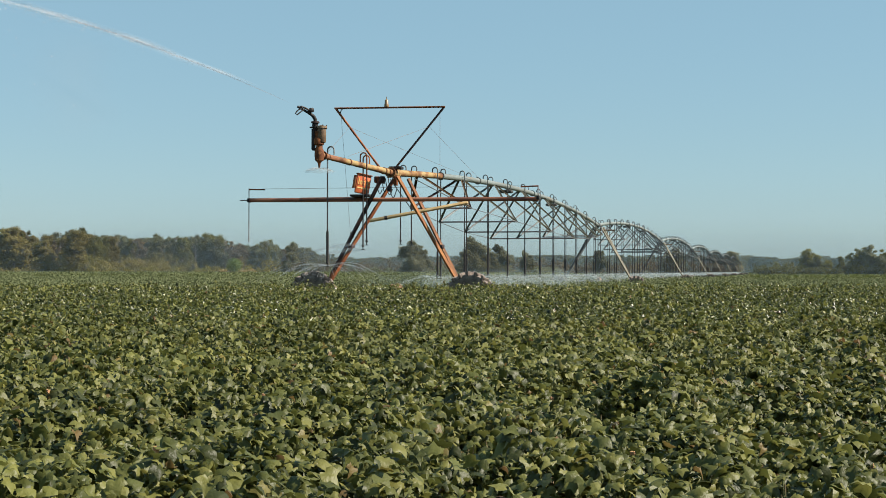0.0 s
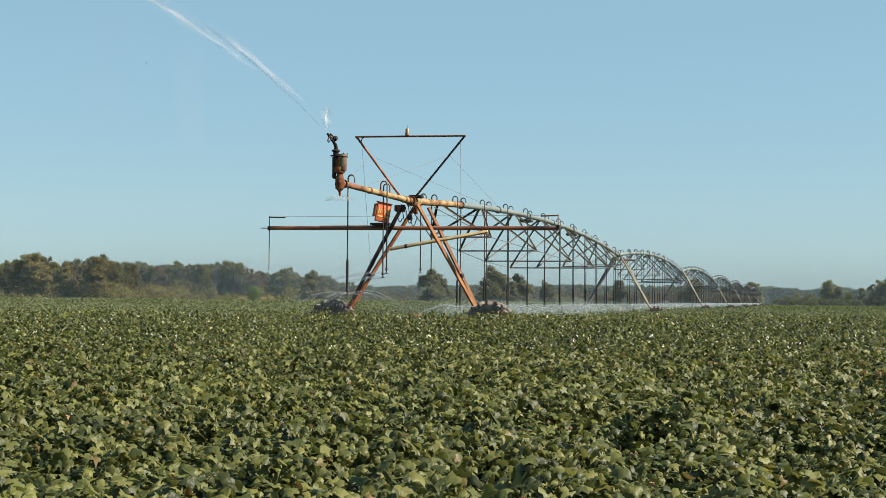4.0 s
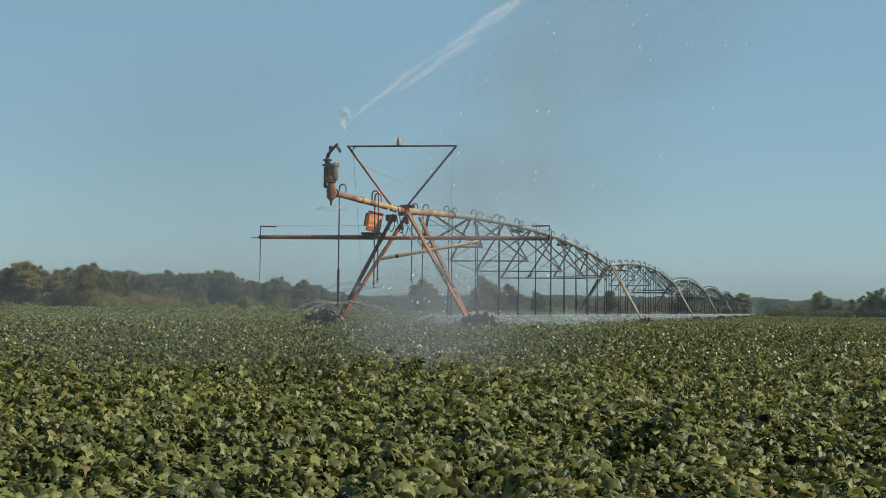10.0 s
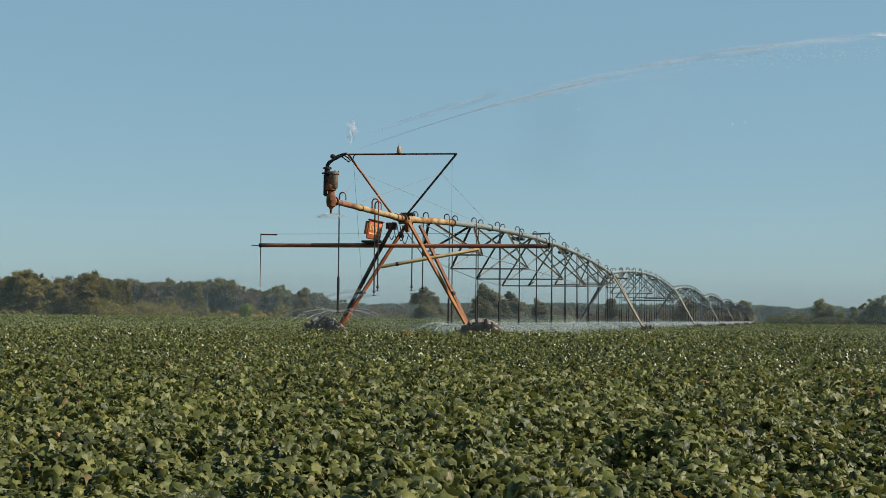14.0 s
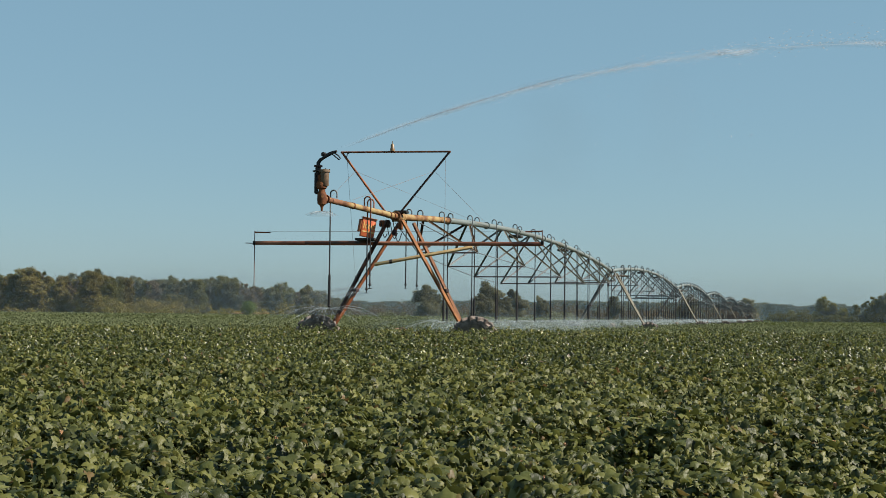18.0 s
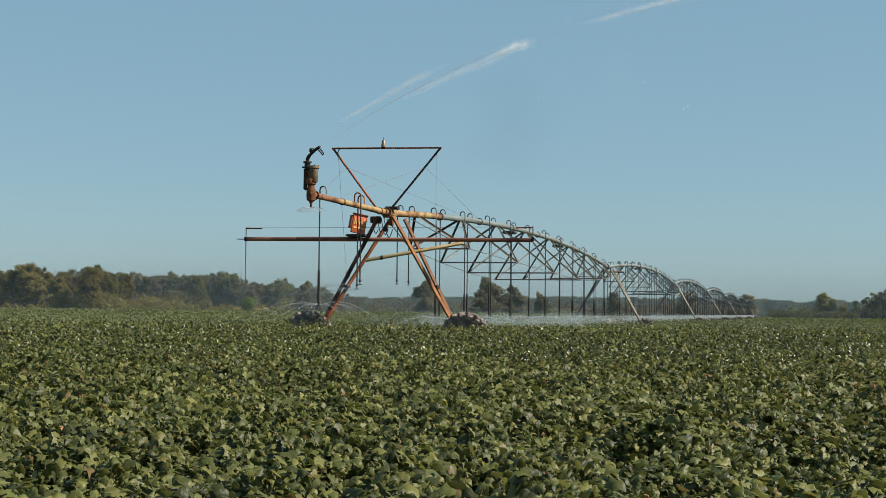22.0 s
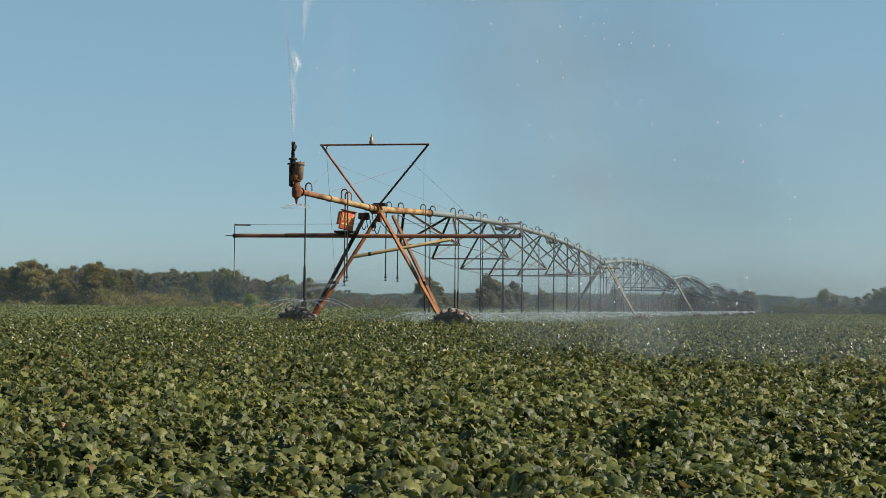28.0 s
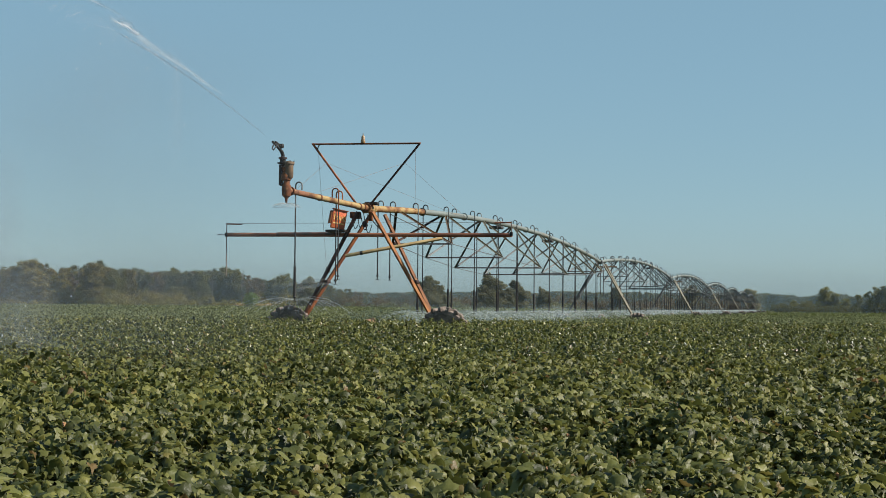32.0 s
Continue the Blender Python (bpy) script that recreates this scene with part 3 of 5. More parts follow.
    part("junction_box", box(bmesh.new(), -0.46, -0.3, -0.3, -0.14, 3.74, 3.92, 0.03), M_RUST, tw)
    part("valve_block", box(bmesh.new(), -0.1, 0.26, -0.1, 0.16, 4.12, 4.2, 0.02), M_BLACK, tw)
    part("valve_stem", tube((0.06, 0, 4.0), (0.06, 0, 4.14), 0.06), M_RUST, tw)


TYRE, RIM, LUGS = wheel_meshes()
outer_tower = build_tower(True)
dress_outer(outer_tower)
first_inner = build_tower(False)
first_inner.matrix_world = Matrix.Translation(joint(1)) @ pose(0, 0, 0, 0, 0, HEAD)
towers = [outer_tower, first_inner]
for k in range(2, TOWERS):
    towers.append(copy_thing(first_inner, Matrix.Translation(joint(k)) @ pose(0, 0, 0, 0, 0, HEAD)))


# ---- spans ----
def arch(s):
    """Height of the pipe's axis above its ends at s of the span."""
    return 0.64 * 4 * s * (1 - s)


def drop(parent, x, yy, ztop, side, zlow=1.18, big=False):
    """A gooseneck over the pipe with its hose, weight and sprinkler."""
    r, up = (0.085, 0.22) if big else (0.08, 0.16)
    pts = [(x, yy, ztop + 0.05), (x, yy, ztop + up)]
    pts += [(x + side * r * (1 - math.cos(a_)), yy, ztop + up + r * math.sin(a_)) for a_ in [math.pi * i / 6 for i in range(1, 6)]]
    pts += [(x + side * 2 * r, yy, ztop + up), (x + side * 2 * r, yy, ztop - 0.25)]
    g = part("gooseneck", pipe_path(bmesh.new(), pts, 0.019, 6), M_STEEL if not big else M_RUST, parent)
    hx = x + side * 2 * r
    part("drop_hose", tube((hx, yy, ztop - 0.24), (hx, yy, zlow + 0.75), 0.018, 6), M_BLACK, g)
    if zlow < 1.8:
        part("hose_weight", tube((hx, yy, zlow + 0.78), (hx, yy, zlow + 0.08), 0.032, 8), M_BLACK, g)
    else:
        part("hose_end", tube((hx, yy, zlow + 0.76), (hx, yy, zlow + 0.08), 0.018, 8), M_BLACK, g)
    head = lathe([(0.03, zlow + 0.08), (0.045, zlow + 0.05), (0.012, zlow + 0.02), (0.012, zlow - 0.03), (0.06, zlow - 0.035), (0.05, zlow - 0.05)], 10)
    part("sprinkler", head, M_BLACK, g).location = (hx, yy, 0)
    return hx


def spray_streams(spots, reach, count):
    """Thin water streams arching out from the sprinklers, with loose drops."""
    rng = np.random.default_rng(4)
    bm = bmesh.new()
    for hx, yy, z in spots:
        for k in range(count):
            a_ = 2 * math.pi * (k + rng.random()) / count
            R = reach * rng.uniform(0.55, 1.0)
            up = rng.uniform(0.0, 0.07) * R
            pts = []
            for s in (0.03, 0.3, 0.55, 0.8, 1.0):
                pts.append((hx + R * s * math.cos(a_), yy + R * s * math.sin(a_), z + up * 4 * s * (1 - s) * 1.4 - 0.22 * R * s * s))
            pipe_path(bm, pts, [0.0007, 0.0011, 0.0013, 0.0014, 0.0008], 3, False)
        for k in range(count * 4 if reach > 1 else 0):
            a_, q = rng.uniform(0, 6.28), reach * 1.3 * math.sqrt(rng.random())
            c = Vector((hx + q * math.cos(a_), yy + q * math.sin(a_), z + rng.normal() * 0.12 - 0.1 * q))
            d = rng.uniform(0.002, 0.005)
            vs = [bm.verts.new(c + Vector(o) * d) for o in ((1, 1, 1), (-1, -1, 1), (-1, 1, -1), (1, -1, -1))]
            for i, j, m_ in ((0, 1, 2), (0, 3, 1), (0, 2, 3), (1, 3, 2)):
                bm.faces.new((vs[i], vs[j], vs[m_]))
    return bm


DEPTH = [0, 1.0, 1.43, 1.75, 1.92, 1.75, 1.43, 1.0]
WIDTH = [0, 1.9, 2.75, 3.4, 3.62, 3.4, 2.75, 1.9]


def build_span(outer):
    sp = thing("pipe_span", Matrix.Translation(BASE) @ pose(0, 0, 0, 0, 0, HEAD),
               "arched galvanised water pipe span with trusses and drop hoses", "irrigation span", "spans of the irrigation line")
    for i in range(8):
        ys = [SPAN * (i + j / 5) / 8 for j in range(6)]
        if i == 0:
            ys[0] = 0.05
        part("pipe_section", pipe_path(bmesh.new(), [(0, y, ZP + arch(y / SPAN)) for y in ys], 0.094, 14), M_PIPERUST if outer and i == 0 else M_PIPE, sp)
        if i:
            f = part("flange", lathe([(0.09, -0.025), (0.128, -0.025), (0.128, 0.025), (0.09, 0.025)], 16, "y"), M_PIPE, sp)
            f.location = (0, SPAN * i / 8, ZP + arch(i / 8))
    ends = {}
    for n_ in range(1, 8):
        yy = SPAN * n_ / 8
        z = ZP + arch(n_ / 8) - DEPTH[n_]
        w = WIDTH[n_] / 2
        ends[n_] = (w, yy, z)
        part("spreader", angle_bar((-w, yy, z), (w, yy, z), 0.05, 0.008, (0, 0, 1)), M_SPREAD if outer else M_STEEL, sp)
        for sx in (-1, 1):
            for o in (-0.5, 0.5):
                s = (n_ + o * 0.96) / 8
                # outer span: right struts paler, left darker, sun and shade put into colour
                part("strut", angle_bar((sx * w, yy, z), (sx * 0.07, SPAN * s, ZP + arch(s) - 0.05), 0.057, 0.01), ((M_DARK if sx < 0 else M_BROWN) if outer and n_ == 1 else (M_LEG if sx > 0 and outer else M_STEEL)), sp)
    chain = [(0.35, 1.0, ZP - 0.1)] + [ends[n_] for n_ in range(1, 8)] + [(0.35, SPAN - 1.0, ZP - 0.1)]
    for sx in (-1, 1):
        for p0, p1 in zip(chain, chain[1:]):
            part("tie_rod", tube((sx * p0[0], p0[1], p0[2]), (sx * p1[0], p1[1], p1[2]), 0.014, 6), M_STEEL, sp)
    spots = []
    for k in range(12):
        for j, side in ((0, 1), (1, -1)):
            yy = 0.75 + 3.9 * k + 1.8 * j
            if yy > SPAN - 0.5:
                continue
            if k == 0:
                yy, side = 1.43 + 1.25 * j, -1
            zlow = 2.15 if k == 0 else 1.16
            hx = drop(sp, 0.0, yy, ZP + arch(yy / SPAN), side, zlow)
            if k:
                spots.append((hx, yy, zlow - 0.02))
    part("water_spray", spray_streams(spots, 1.9, 26), M_SPRAY, sp, "white sprinkler streams arching over the crop")["kind"] = "stuff"
    ys = np.linspace(0.5, SPAN + 2.0, 40)
    part("mist", merged("mist", [soft_sheet(np.stack([0 * ys + x0, ys, 0 * ys + 0.95], 1), np.stack([0 * ys + lean_, 0 * ys, 0 * ys + 0.62], 1), 60 + k, 8.0, 0.06)
                                 for k, (x0, lean_) in enumerate(((-1.6, 0.9), (0.6, -0.9)))], M_MIST), None, sp, "thin drifting mist of fine drops")["kind"] = "stuff"
    for y in (17.4, 29.0):
        part("hose_clamp", box(bmesh.new(), -0.34, 0.16, y - 0.25, y + 0.25, ZP + arch(y / SPAN) - 0.24, ZP + arch(y / SPAN) - 0.12, 0.05), M_SHADOWED, sp)
    return sp


first_span = build_span(True)
inner_span = build_span(False)
inner_span.matrix_world = Matrix.Translation(joint(1)) @ pose(0, 0, 0, -DIP, 0, HEAD)
spans = [first_span, inner_span]
for k in range(2, TOWERS - 1):
    spans.append(copy_thing(inner_span, Matrix.Translation(joint(k)) @ pose(0, 0, 0, -DIP, 0, HEAD)))


# ---- overhang with the end gun ----
def build_overhang():
    ov = thing("overhang_pipe", Matrix.Translation(BASE) @ pose(0, 0, 0, 0, 0, HEAD),
               "mineral-stained overhang pipe carrying a rusty end gun", "irrigation pipe")
    part("pipe_section", pipe_path(bmesh.new(), [(0, -OVER, ZP), (0, -5.2, ZP)], 0.068, 16), M_RUSTPIPE, ov, "red-brown rusted end of the pipe")
    part("pipe_section", pipe_path(bmesh.new(), [(0, -5.2, ZP), (0, -2.0, ZP), (0, 0, ZP)], [0.069, 0.076, 0.088], 16), M_PIPERUST, ov)
    part("end_flange", lathe([(0.06, -0.03), (0.105, -0.03), (0.105, 0.03), (0.06, 0.03)], 18, "y"), M_OLDRUST, ov).location = (0, -OVER + 0.12, ZP)
    elbow = lathe([(0.02, -0.3), (0.032, -0.2), (0.055, -0.16), (0.1, -0.13), (0.112, -0.02), (0.106, 0.1), (0.078, 0.15), (0.07, 0.34)], 18)
    part("elbow", elbow, M_OLDRUST, ov, "rust-orange pipe elbow").location = (-0.02, -OVER - 0.1, ZP)
    x, y = -0.06, -OVER - 0.1
    part("valve_body", lathe([(0.09, 4.3), (0.12, 4.32), (0.13, 4.42), (0.085, 4.5), (0.1, 4.56), (0.1, 4.62)], 16), M_OLDRUST, ov).location = (x + 0.03, y, -0.06)
    part("valve_cylinder", lathe([(0.09, 4.44), (0.105, 4.46), (0.108, 4.76), (0.13, 4.77), (0.13, 4.82), (0.03, 4.84)], 18), M_CYL, ov, "weathered brown valve cylinder").location = (x + 0.09, y, -0.14)
    for a_ in (0.4, 1.6, 2.9, 4.1, 5.3):
        part("bolt", lathe([(0.014, 4.66), (0.014, 4.75), (0.006, 4.76)], 8), M_BLACK, ov).location = (x + 0.09 + 0.115 * math.cos(a_), y + 0.115 * math.sin(a_), -0.05)
    part("guard_plate", box(bmesh.new(), x - 0.13, x - 0.07, y - 0.07, y + 0.07, 4.14, 4.62, 0.01), M_BLACK, ov)
    part("guard_link", box(bmesh.new(), x - 0.12, x + 0.02, y - 0.04, y + 0.04, 4.12, 4.18, 0.01), M_BLACK, ov)
    part("riser", lathe([(0.055, 4.3), (0.055, 4.74), (0.1, 4.75), (0.1, 4.785), (0.05, 4.8)], 14), M_DARK, ov).location = (x - 0.06, y, 0)
    # the turning gun; local x is its aim
    g = part("end_gun", lathe([(0.06, 0.0), (0.07, 0.06), (0.06, 0.14), (0.05, 0.16)], 14), M_BLACK, ov, "black turning end gun with a drive arm")
    g.location = (x - 0.06, y, 4.64)
    el = radians(21)
    pts = [(0, 0, 0.06), (0, 0, 0.2), (0.05, 0, 0.27), (0.12, 0, 0.31), (0.39, 0, 0.31 + 0.33 * math.tan(el))]
    part("barrel", pipe_path(bmesh.new(), pts, [0.045, 0.045, 0.042, 0.034, 0.024], 12), M_BLACK, g)
    part("nozzle", pipe_path(bmesh.new(), [(0.38, 0, 0.433), (0.46, 0, 0.464)], [0.032, 0.028], 12), M_BLACK, g)
    part("drive_arm", pipe_path(bmesh.new(), [(0.12, 0.03, 0.36), (0.28, 0.04, 0.44), (0.4, 0.04, 0.47)], [0.03, 0.02, 0.02], 8), M_BLACK, g)
    part("counterweight", lathe([(0.02, -0.06), (0.055, -0.04), (0.055, 0.04), (0.02, 0.06)], 12, "y"), M_BLACK, g).location = (0.12, 0.03, 0.4)
    part("deflector", pipe_path(bmesh.new(), [(0.3, 0.05, 0.42), (0.42, 0.05, 0.33), (0.5, 0.05, 0.27), (0.54, 0.04, 0.3), (0.48, 0.03, 0.37), (0.36, 0.04, 0.44)], 0.016, 6), M_BLACK, g)
    part("trip_ring", lathe([(0.06, 0.0), (0.13, 0.0), (0.13, 0.025), (0.06, 0.025)], 16), M_BLACK, g)
    hx = drop(ov, 0.15, -OVER + 0.5, ZP, -1, 1.5)
    for k, (yy, zl, sd) in enumerate(((-3.2, 2.05, 1), (-2.35, 1.95, -1))):
        drop(ov, 0.0, yy, ZP, sd, zl, True)
    part("end_spray", spray_streams([(-0.02, -OVER - 0.1, ZP - 0.31)], 0.4, 70), M_SPRAY, ov)["kind"] = "stuff"
    dome = lathe([(0.02, 0.0), (0.12, -0.005), (0.22, -0.03), (0.3, -0.065), (0.34, -0.1)], 24)
    part("spray_dome", dome, M_DOME, ov, "thin dome of water under the elbow").location = (-0.02, -OVER - 0.1, ZP - 0.3)
    for yy, hgt in ((-3.2, 2.03), (-2.35, 1.93)):
        xs_ = np.linspace(0.2, -1.9, 20)
        fan = soft_sheet(np.stack([xs_, 0 * xs_ + yy, hgt - 0.12 * np.abs(xs_) ** 1.5], 1), np.stack([0 * xs_, 0.1 + 0 * xs_, 0.05 + 0.12 * np.linspace(0, 1, 20)], 1), 70, 1.5, 0.1)
        part("drifting_mist", merged("drifting_mist", [fan], M_DRIFT), None, ov, "fine mist drifting from the upper sprinklers")["kind"] = "stuff"
    for yy, r in ((-0.95, 0.096), (-0.55, 0.1), (-4.2, 0.083)):
        part("clamp_ring", lathe([(0.06, -0.05), (r, -0.045), (r, 0.045), (0.06, 0.05)], 16, "y"), M_OLDRUST, ov).location = (0, yy, ZP)
    part("water_spray", spray_streams([(hx, -OVER + 0.5, 1.48)], 1.7, 36), M_SPRAY, ov)["kind"] = "stuff"
    return ov, g


overhang, gun = build_overhang()

# ---- the water thrown by the gun ----
SPEED, RISE = 19.5, radians(19.3)
PIVOT = (-0.12, -OVER - 0.1, 5.105)     # in the overhang's space
PACE = 0.97                             # broken water slows down in the air


def pivot_at(t):
    return Matrix.Translation(joint(0, t)) @ pose(0, 0, 0, 0, 0, turned(0, t)) @ Vector(PIVOT)


def flight(s):
    """Distance out and height gained s seconds after leaving the nozzle."""
    return 0.47 + SPEED * math.cos(RISE) * s, SPEED * math.sin(RISE) * s - 4.9 * s * s


def build_jet():
    jet = thing("water_jet", Matrix.Translation(pivot_at(0)) @ pose(0, 0, 0, 0, 0, -bearing(0)), "long thin white water jet thrown by the end gun", "water jet")
    rng = np.random.default_rng(9)
    s = np.linspace(0.0, 0.32, 40)
    line = np.stack([0.47 + SPEED * math.cos(RISE) * s, 0 * s, SPEED * math.sin(RISE) * s - 4.9 * s * s], 1)
    w = 0.024 + 0.06 * s
    part("stream", merged("stream", [soft_sheet(line, np.stack([0 * s, w * math.cos(q), w * math.sin(q)], 1), 7 + k, 5.0, 0.1) for k, q in enumerate((0.8, 2.3))], M_JET), None, jet, "thin clear stream leaving the nozzle")["kind"] = "stuff"
    # drops torn off the jet
    n_ = 900
    s = rng.uniform(0.2, 0.9, n_)
    wide = 0.01 + 0.18 * s
    r, h = 0.47 + SPEED * math.cos(RISE) * s, SPEED * math.sin(RISE) * s - 4.9 * s * s
    pos = np.stack([r, rng.normal(0, 1, n_) * wide, h + rng.normal(0, 0.8, n_) * wide - np.abs(rng.normal(0, 1, n_)) * wide], 1)
    part("loose_water", blobs("loose_water", pos, rng.uniform(0.0015, 0.004, n_) * (0.6 + s), (5.0, 1.0, 1.4), M_DROPS), None, jet)["kind"] = "stuff"
    return jet


# levels of the falling water: seconds by which it trails the jet, distances out, and the share of the fall that it takes up
LEVELS = [(0.45, (5.5, 8.0), -0.1, 0.42), (0.8, (15.0, 17.2, 19.4), -0.1, 0.3), (1.1, (15.0, 17.2, 19.4), 0.1, 0.5), (1.37, (15.0, 17.2, 19.4), 0.3, 0.7),
          (1.62, (15.0, 17.2, 19.4), 0.5, 0.9), (1.85, (15.0, 17.2, 19.4), 0.7, 1.0), (2.6, (17.0, 19.5), 0.3, 1.0)]


def jet_height(r):
    s = (np.asarray(r, float) - 0.47) / (SPEED * math.cos(RISE))
    return SPEED * math.sin(RISE) * s - 4.9 * s * s


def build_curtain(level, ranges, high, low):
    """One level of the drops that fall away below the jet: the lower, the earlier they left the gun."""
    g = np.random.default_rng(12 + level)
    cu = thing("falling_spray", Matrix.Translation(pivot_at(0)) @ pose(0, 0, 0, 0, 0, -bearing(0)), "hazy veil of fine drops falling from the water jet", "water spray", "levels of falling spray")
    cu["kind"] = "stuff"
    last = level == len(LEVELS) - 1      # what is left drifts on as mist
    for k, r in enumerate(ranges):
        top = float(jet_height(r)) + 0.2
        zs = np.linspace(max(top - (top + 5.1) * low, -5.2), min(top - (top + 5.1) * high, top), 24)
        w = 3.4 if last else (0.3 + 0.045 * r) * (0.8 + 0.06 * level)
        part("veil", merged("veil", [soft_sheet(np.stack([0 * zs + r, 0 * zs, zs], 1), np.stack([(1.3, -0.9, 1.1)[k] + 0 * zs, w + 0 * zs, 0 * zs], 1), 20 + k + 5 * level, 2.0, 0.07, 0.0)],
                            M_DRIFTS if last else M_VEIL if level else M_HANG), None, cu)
    if last:
        return cu
    n_ = 160
    r = g.uniform(ranges[0], ranges[-1] + 2, n_)
    h = jet_height(r)
    z = h - (h + 4.2) * g.uniform(max(high, 0), low, n_)
    pos = np.stack([r, g.normal(0, 0.3, n_) * (0.5 + 0.05 * r), z], 1)
    part("drops", blobs("drops", pos, g.uniform(0.0015, 0.004, n_), (1.0, 1.0, 2.0), M_DROPS), None, cu)
    part("large_drops", blobs("large_drops", pos[:14], g.uniform(0.005, 0.011, 14), (1.0, 1.0, 1.6), M_DROPS), None, cu)
    return cu


def puff(seed, x0, x1, w0, w1, power, water):
    """A stretch of broken water, thin at its tail and thicker at its head."""
    x = np.linspace(x0, x1, 24)
    w = w0 + (w1 - w0) * np.linspace(0, 1, 24) ** 0.8
    return merged("water_slug", [soft_sheet(np.stack([x, 0 * x, 0 * x], 1), np.stack([0 * x, w * math.cos(q), w * math.sin(q)], 1), seed + k, power, 0.12) for k, q in enumerate((0.3, 1.8))], water)


jet = build_jet()
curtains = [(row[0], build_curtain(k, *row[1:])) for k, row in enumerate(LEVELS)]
HEADS = [puff(k, -1.1, 0.4, 0.04, 0.2, 1.4, M_SLUG) for k in (0, 40, 60)]
BODIES = [puff(k, -2.5, 1.8, 0.04, 0.17, 1.6, M_PLUME) for k in (80, 90, 100, 110)]
# the drive arm dips into the stream
STROKES = [0.02, 0.69, 1.35, 2.02, 2.68, 3.34, 4.0, 4.65, 5.3, 5.95, 6.62, 7.28, 7.95, 8.61, 9.27, 9.92, 10.59, 11.25, 11.92, 12.59, 13.27, 13.97, 14.66, 15.36, 16.08, 16.79, 17.42, 18.13,
           18.8, 19.51, 20.21, 20.9, 21.59, 22.27, 22.94, 23.66, 24.33, 25.0, 25.69, 26.38, 27.03, 27.71, 28.39, 29.03, 29.67, 30.31, 30.95, 31.6]
zs = np.linspace(0.0, 0.65, 20)
splash = tagged(new("water_splash", merged("water_splash", [soft_sheet(np.stack([0.12 * zs, 0 * zs, zs], 1), np.stack([(0.09 + 0.24 * zs) * math.cos(q), (0.09 + 0.24 * zs) * math.sin(q), 0 * zs], 1), 30 + k, 1.6, 0.12)
                                                              for k, q in enumerate((0.3, 1.5))], M_SLUG)), "white puff of water thrown up by the drive arm", "water splash")
slugs = []      # when each leaves the gun, how far it flies before it breaks up and shows, how it is rolled
for n_, b_ in enumerate([-1.98, -1.31, -0.65] + STROKES):
    for k in range(6):
        ob = tagged(new("water_slug", BODIES[(n_ + k) % 4] if k else HEADS[n_ % 3]), "soft whitish stretch of the water jet" if k else "bright white burst of water in the jet", "water burst", "bursts of the water jet")
        slugs.append((b_ + 0.05 + 0.105 * k, 0.12 if k else 0.07, 1.3 * n_ + 2.1 * k, ob))

# ---- ground ----
xs = np.array([-3000, -900, -420, -160, -60, -20, 0, 20, 60, 160, 420, 900, 3000.0])
ys = np.array([-3000, -500, -60, 0, 40, 100, 250, 420, 900, 3000.0])
gx, gy = np.meshgrid(xs, ys)
idx = np.arange(gx.size).reshape(gx.shape)
quads = np.stack([idx[:-1, :-1], idx[:-1, 1:], idx[1:, 1:], idx[1:, :-1]], -1).reshape(-1, 4)
ground = new("ground", arrays("ground", np.stack([gx.ravel(), gy.ravel(), np.zeros(gx.size)], 1), quads, M_SOIL, True))
tagged(ground, "bare brown field soil under the crop", "ground", kind="structure")

# ---- the cotton crop ----
CROP = 0.87


def crop_top(y):
    """The crop stands lower near the field's edge."""
    s = np.clip((np.asarray(y, float) - 4.0) / 26.0, 0, 1)
    track = np.clip((np.asarray(y, float) - 39.5) / 2.0, 0, 1)   # thinner stand past the wheel track
    return 0.62 + (CROP - 0.62) * s * s * (3 - 2 * s) - 0.14 * track


def lumps(x, y, seed=0.0):
    """Unevenness of the crop's top, in metres."""
    s = np.zeros_like(x)
    for k, (wl, amp) in enumerate(((5.0, 0.04), (1.5, 0.085), (0.62, 0.13), (0.33, 0.075))):
        q = 2 * math.pi / wl
        c1, s1 = math.cos(0.7 + k * 1.3), math.sin(0.7 + k * 1.3)
        s = s + amp * (np.sin(q * (x * c1 + y * s1) + 1.7 * k + seed + 1.4 * np.sin(q * 0.43 * (y * c1 - x * s1))) * np.sin(q * 0.8 * (-x * s1 + y * c1) + 2.3 * k + 1.3 * np.sin(q * 0.37 * (x + 0.6 * y))))
    dip = 0.0014 * y * np.clip((x - 0.05 * y) / 30, 0, 1) * np.clip((y - 42) / 20, 0, 1)    # the land falls off a little to the far side
    return s - 0.4 * np.maximum(0, -s) - dip


def palmate(tips, notches, mids):
    """A lobed leaf about its stalk: rows of (degrees from the tip's way, reach, height); mids bulge between stalk and tip."""
    def at(rows):
        return [[r * math.sin(radians(q)), r * math.cos(radians(q)), z] for q, r, z in rows]
    n_, k = len(tips), len(mids)
    v = [[0, 0.06, 0.03]] + at(mids) + at(tips) + at(notches) + [[0, -0.12, -0.02]]
    f = []
    for i in range(n_):
        tip = 1 + k + i
        a_ = len(v) - 1 if i == 0 else k + n_ + i
        b_ = len(v) - 1 if i == n_ - 1 else k + n_ + 1 + i
        if k:
            f += [[0, a_, 1 + i], [1 + i, a_, tip], [1 + i, tip, b_], [0, 1 + i, b_]]
        else:
            f += [[0, a_, tip], [0, tip, b_]]
    return np.array(v), np.array(f)


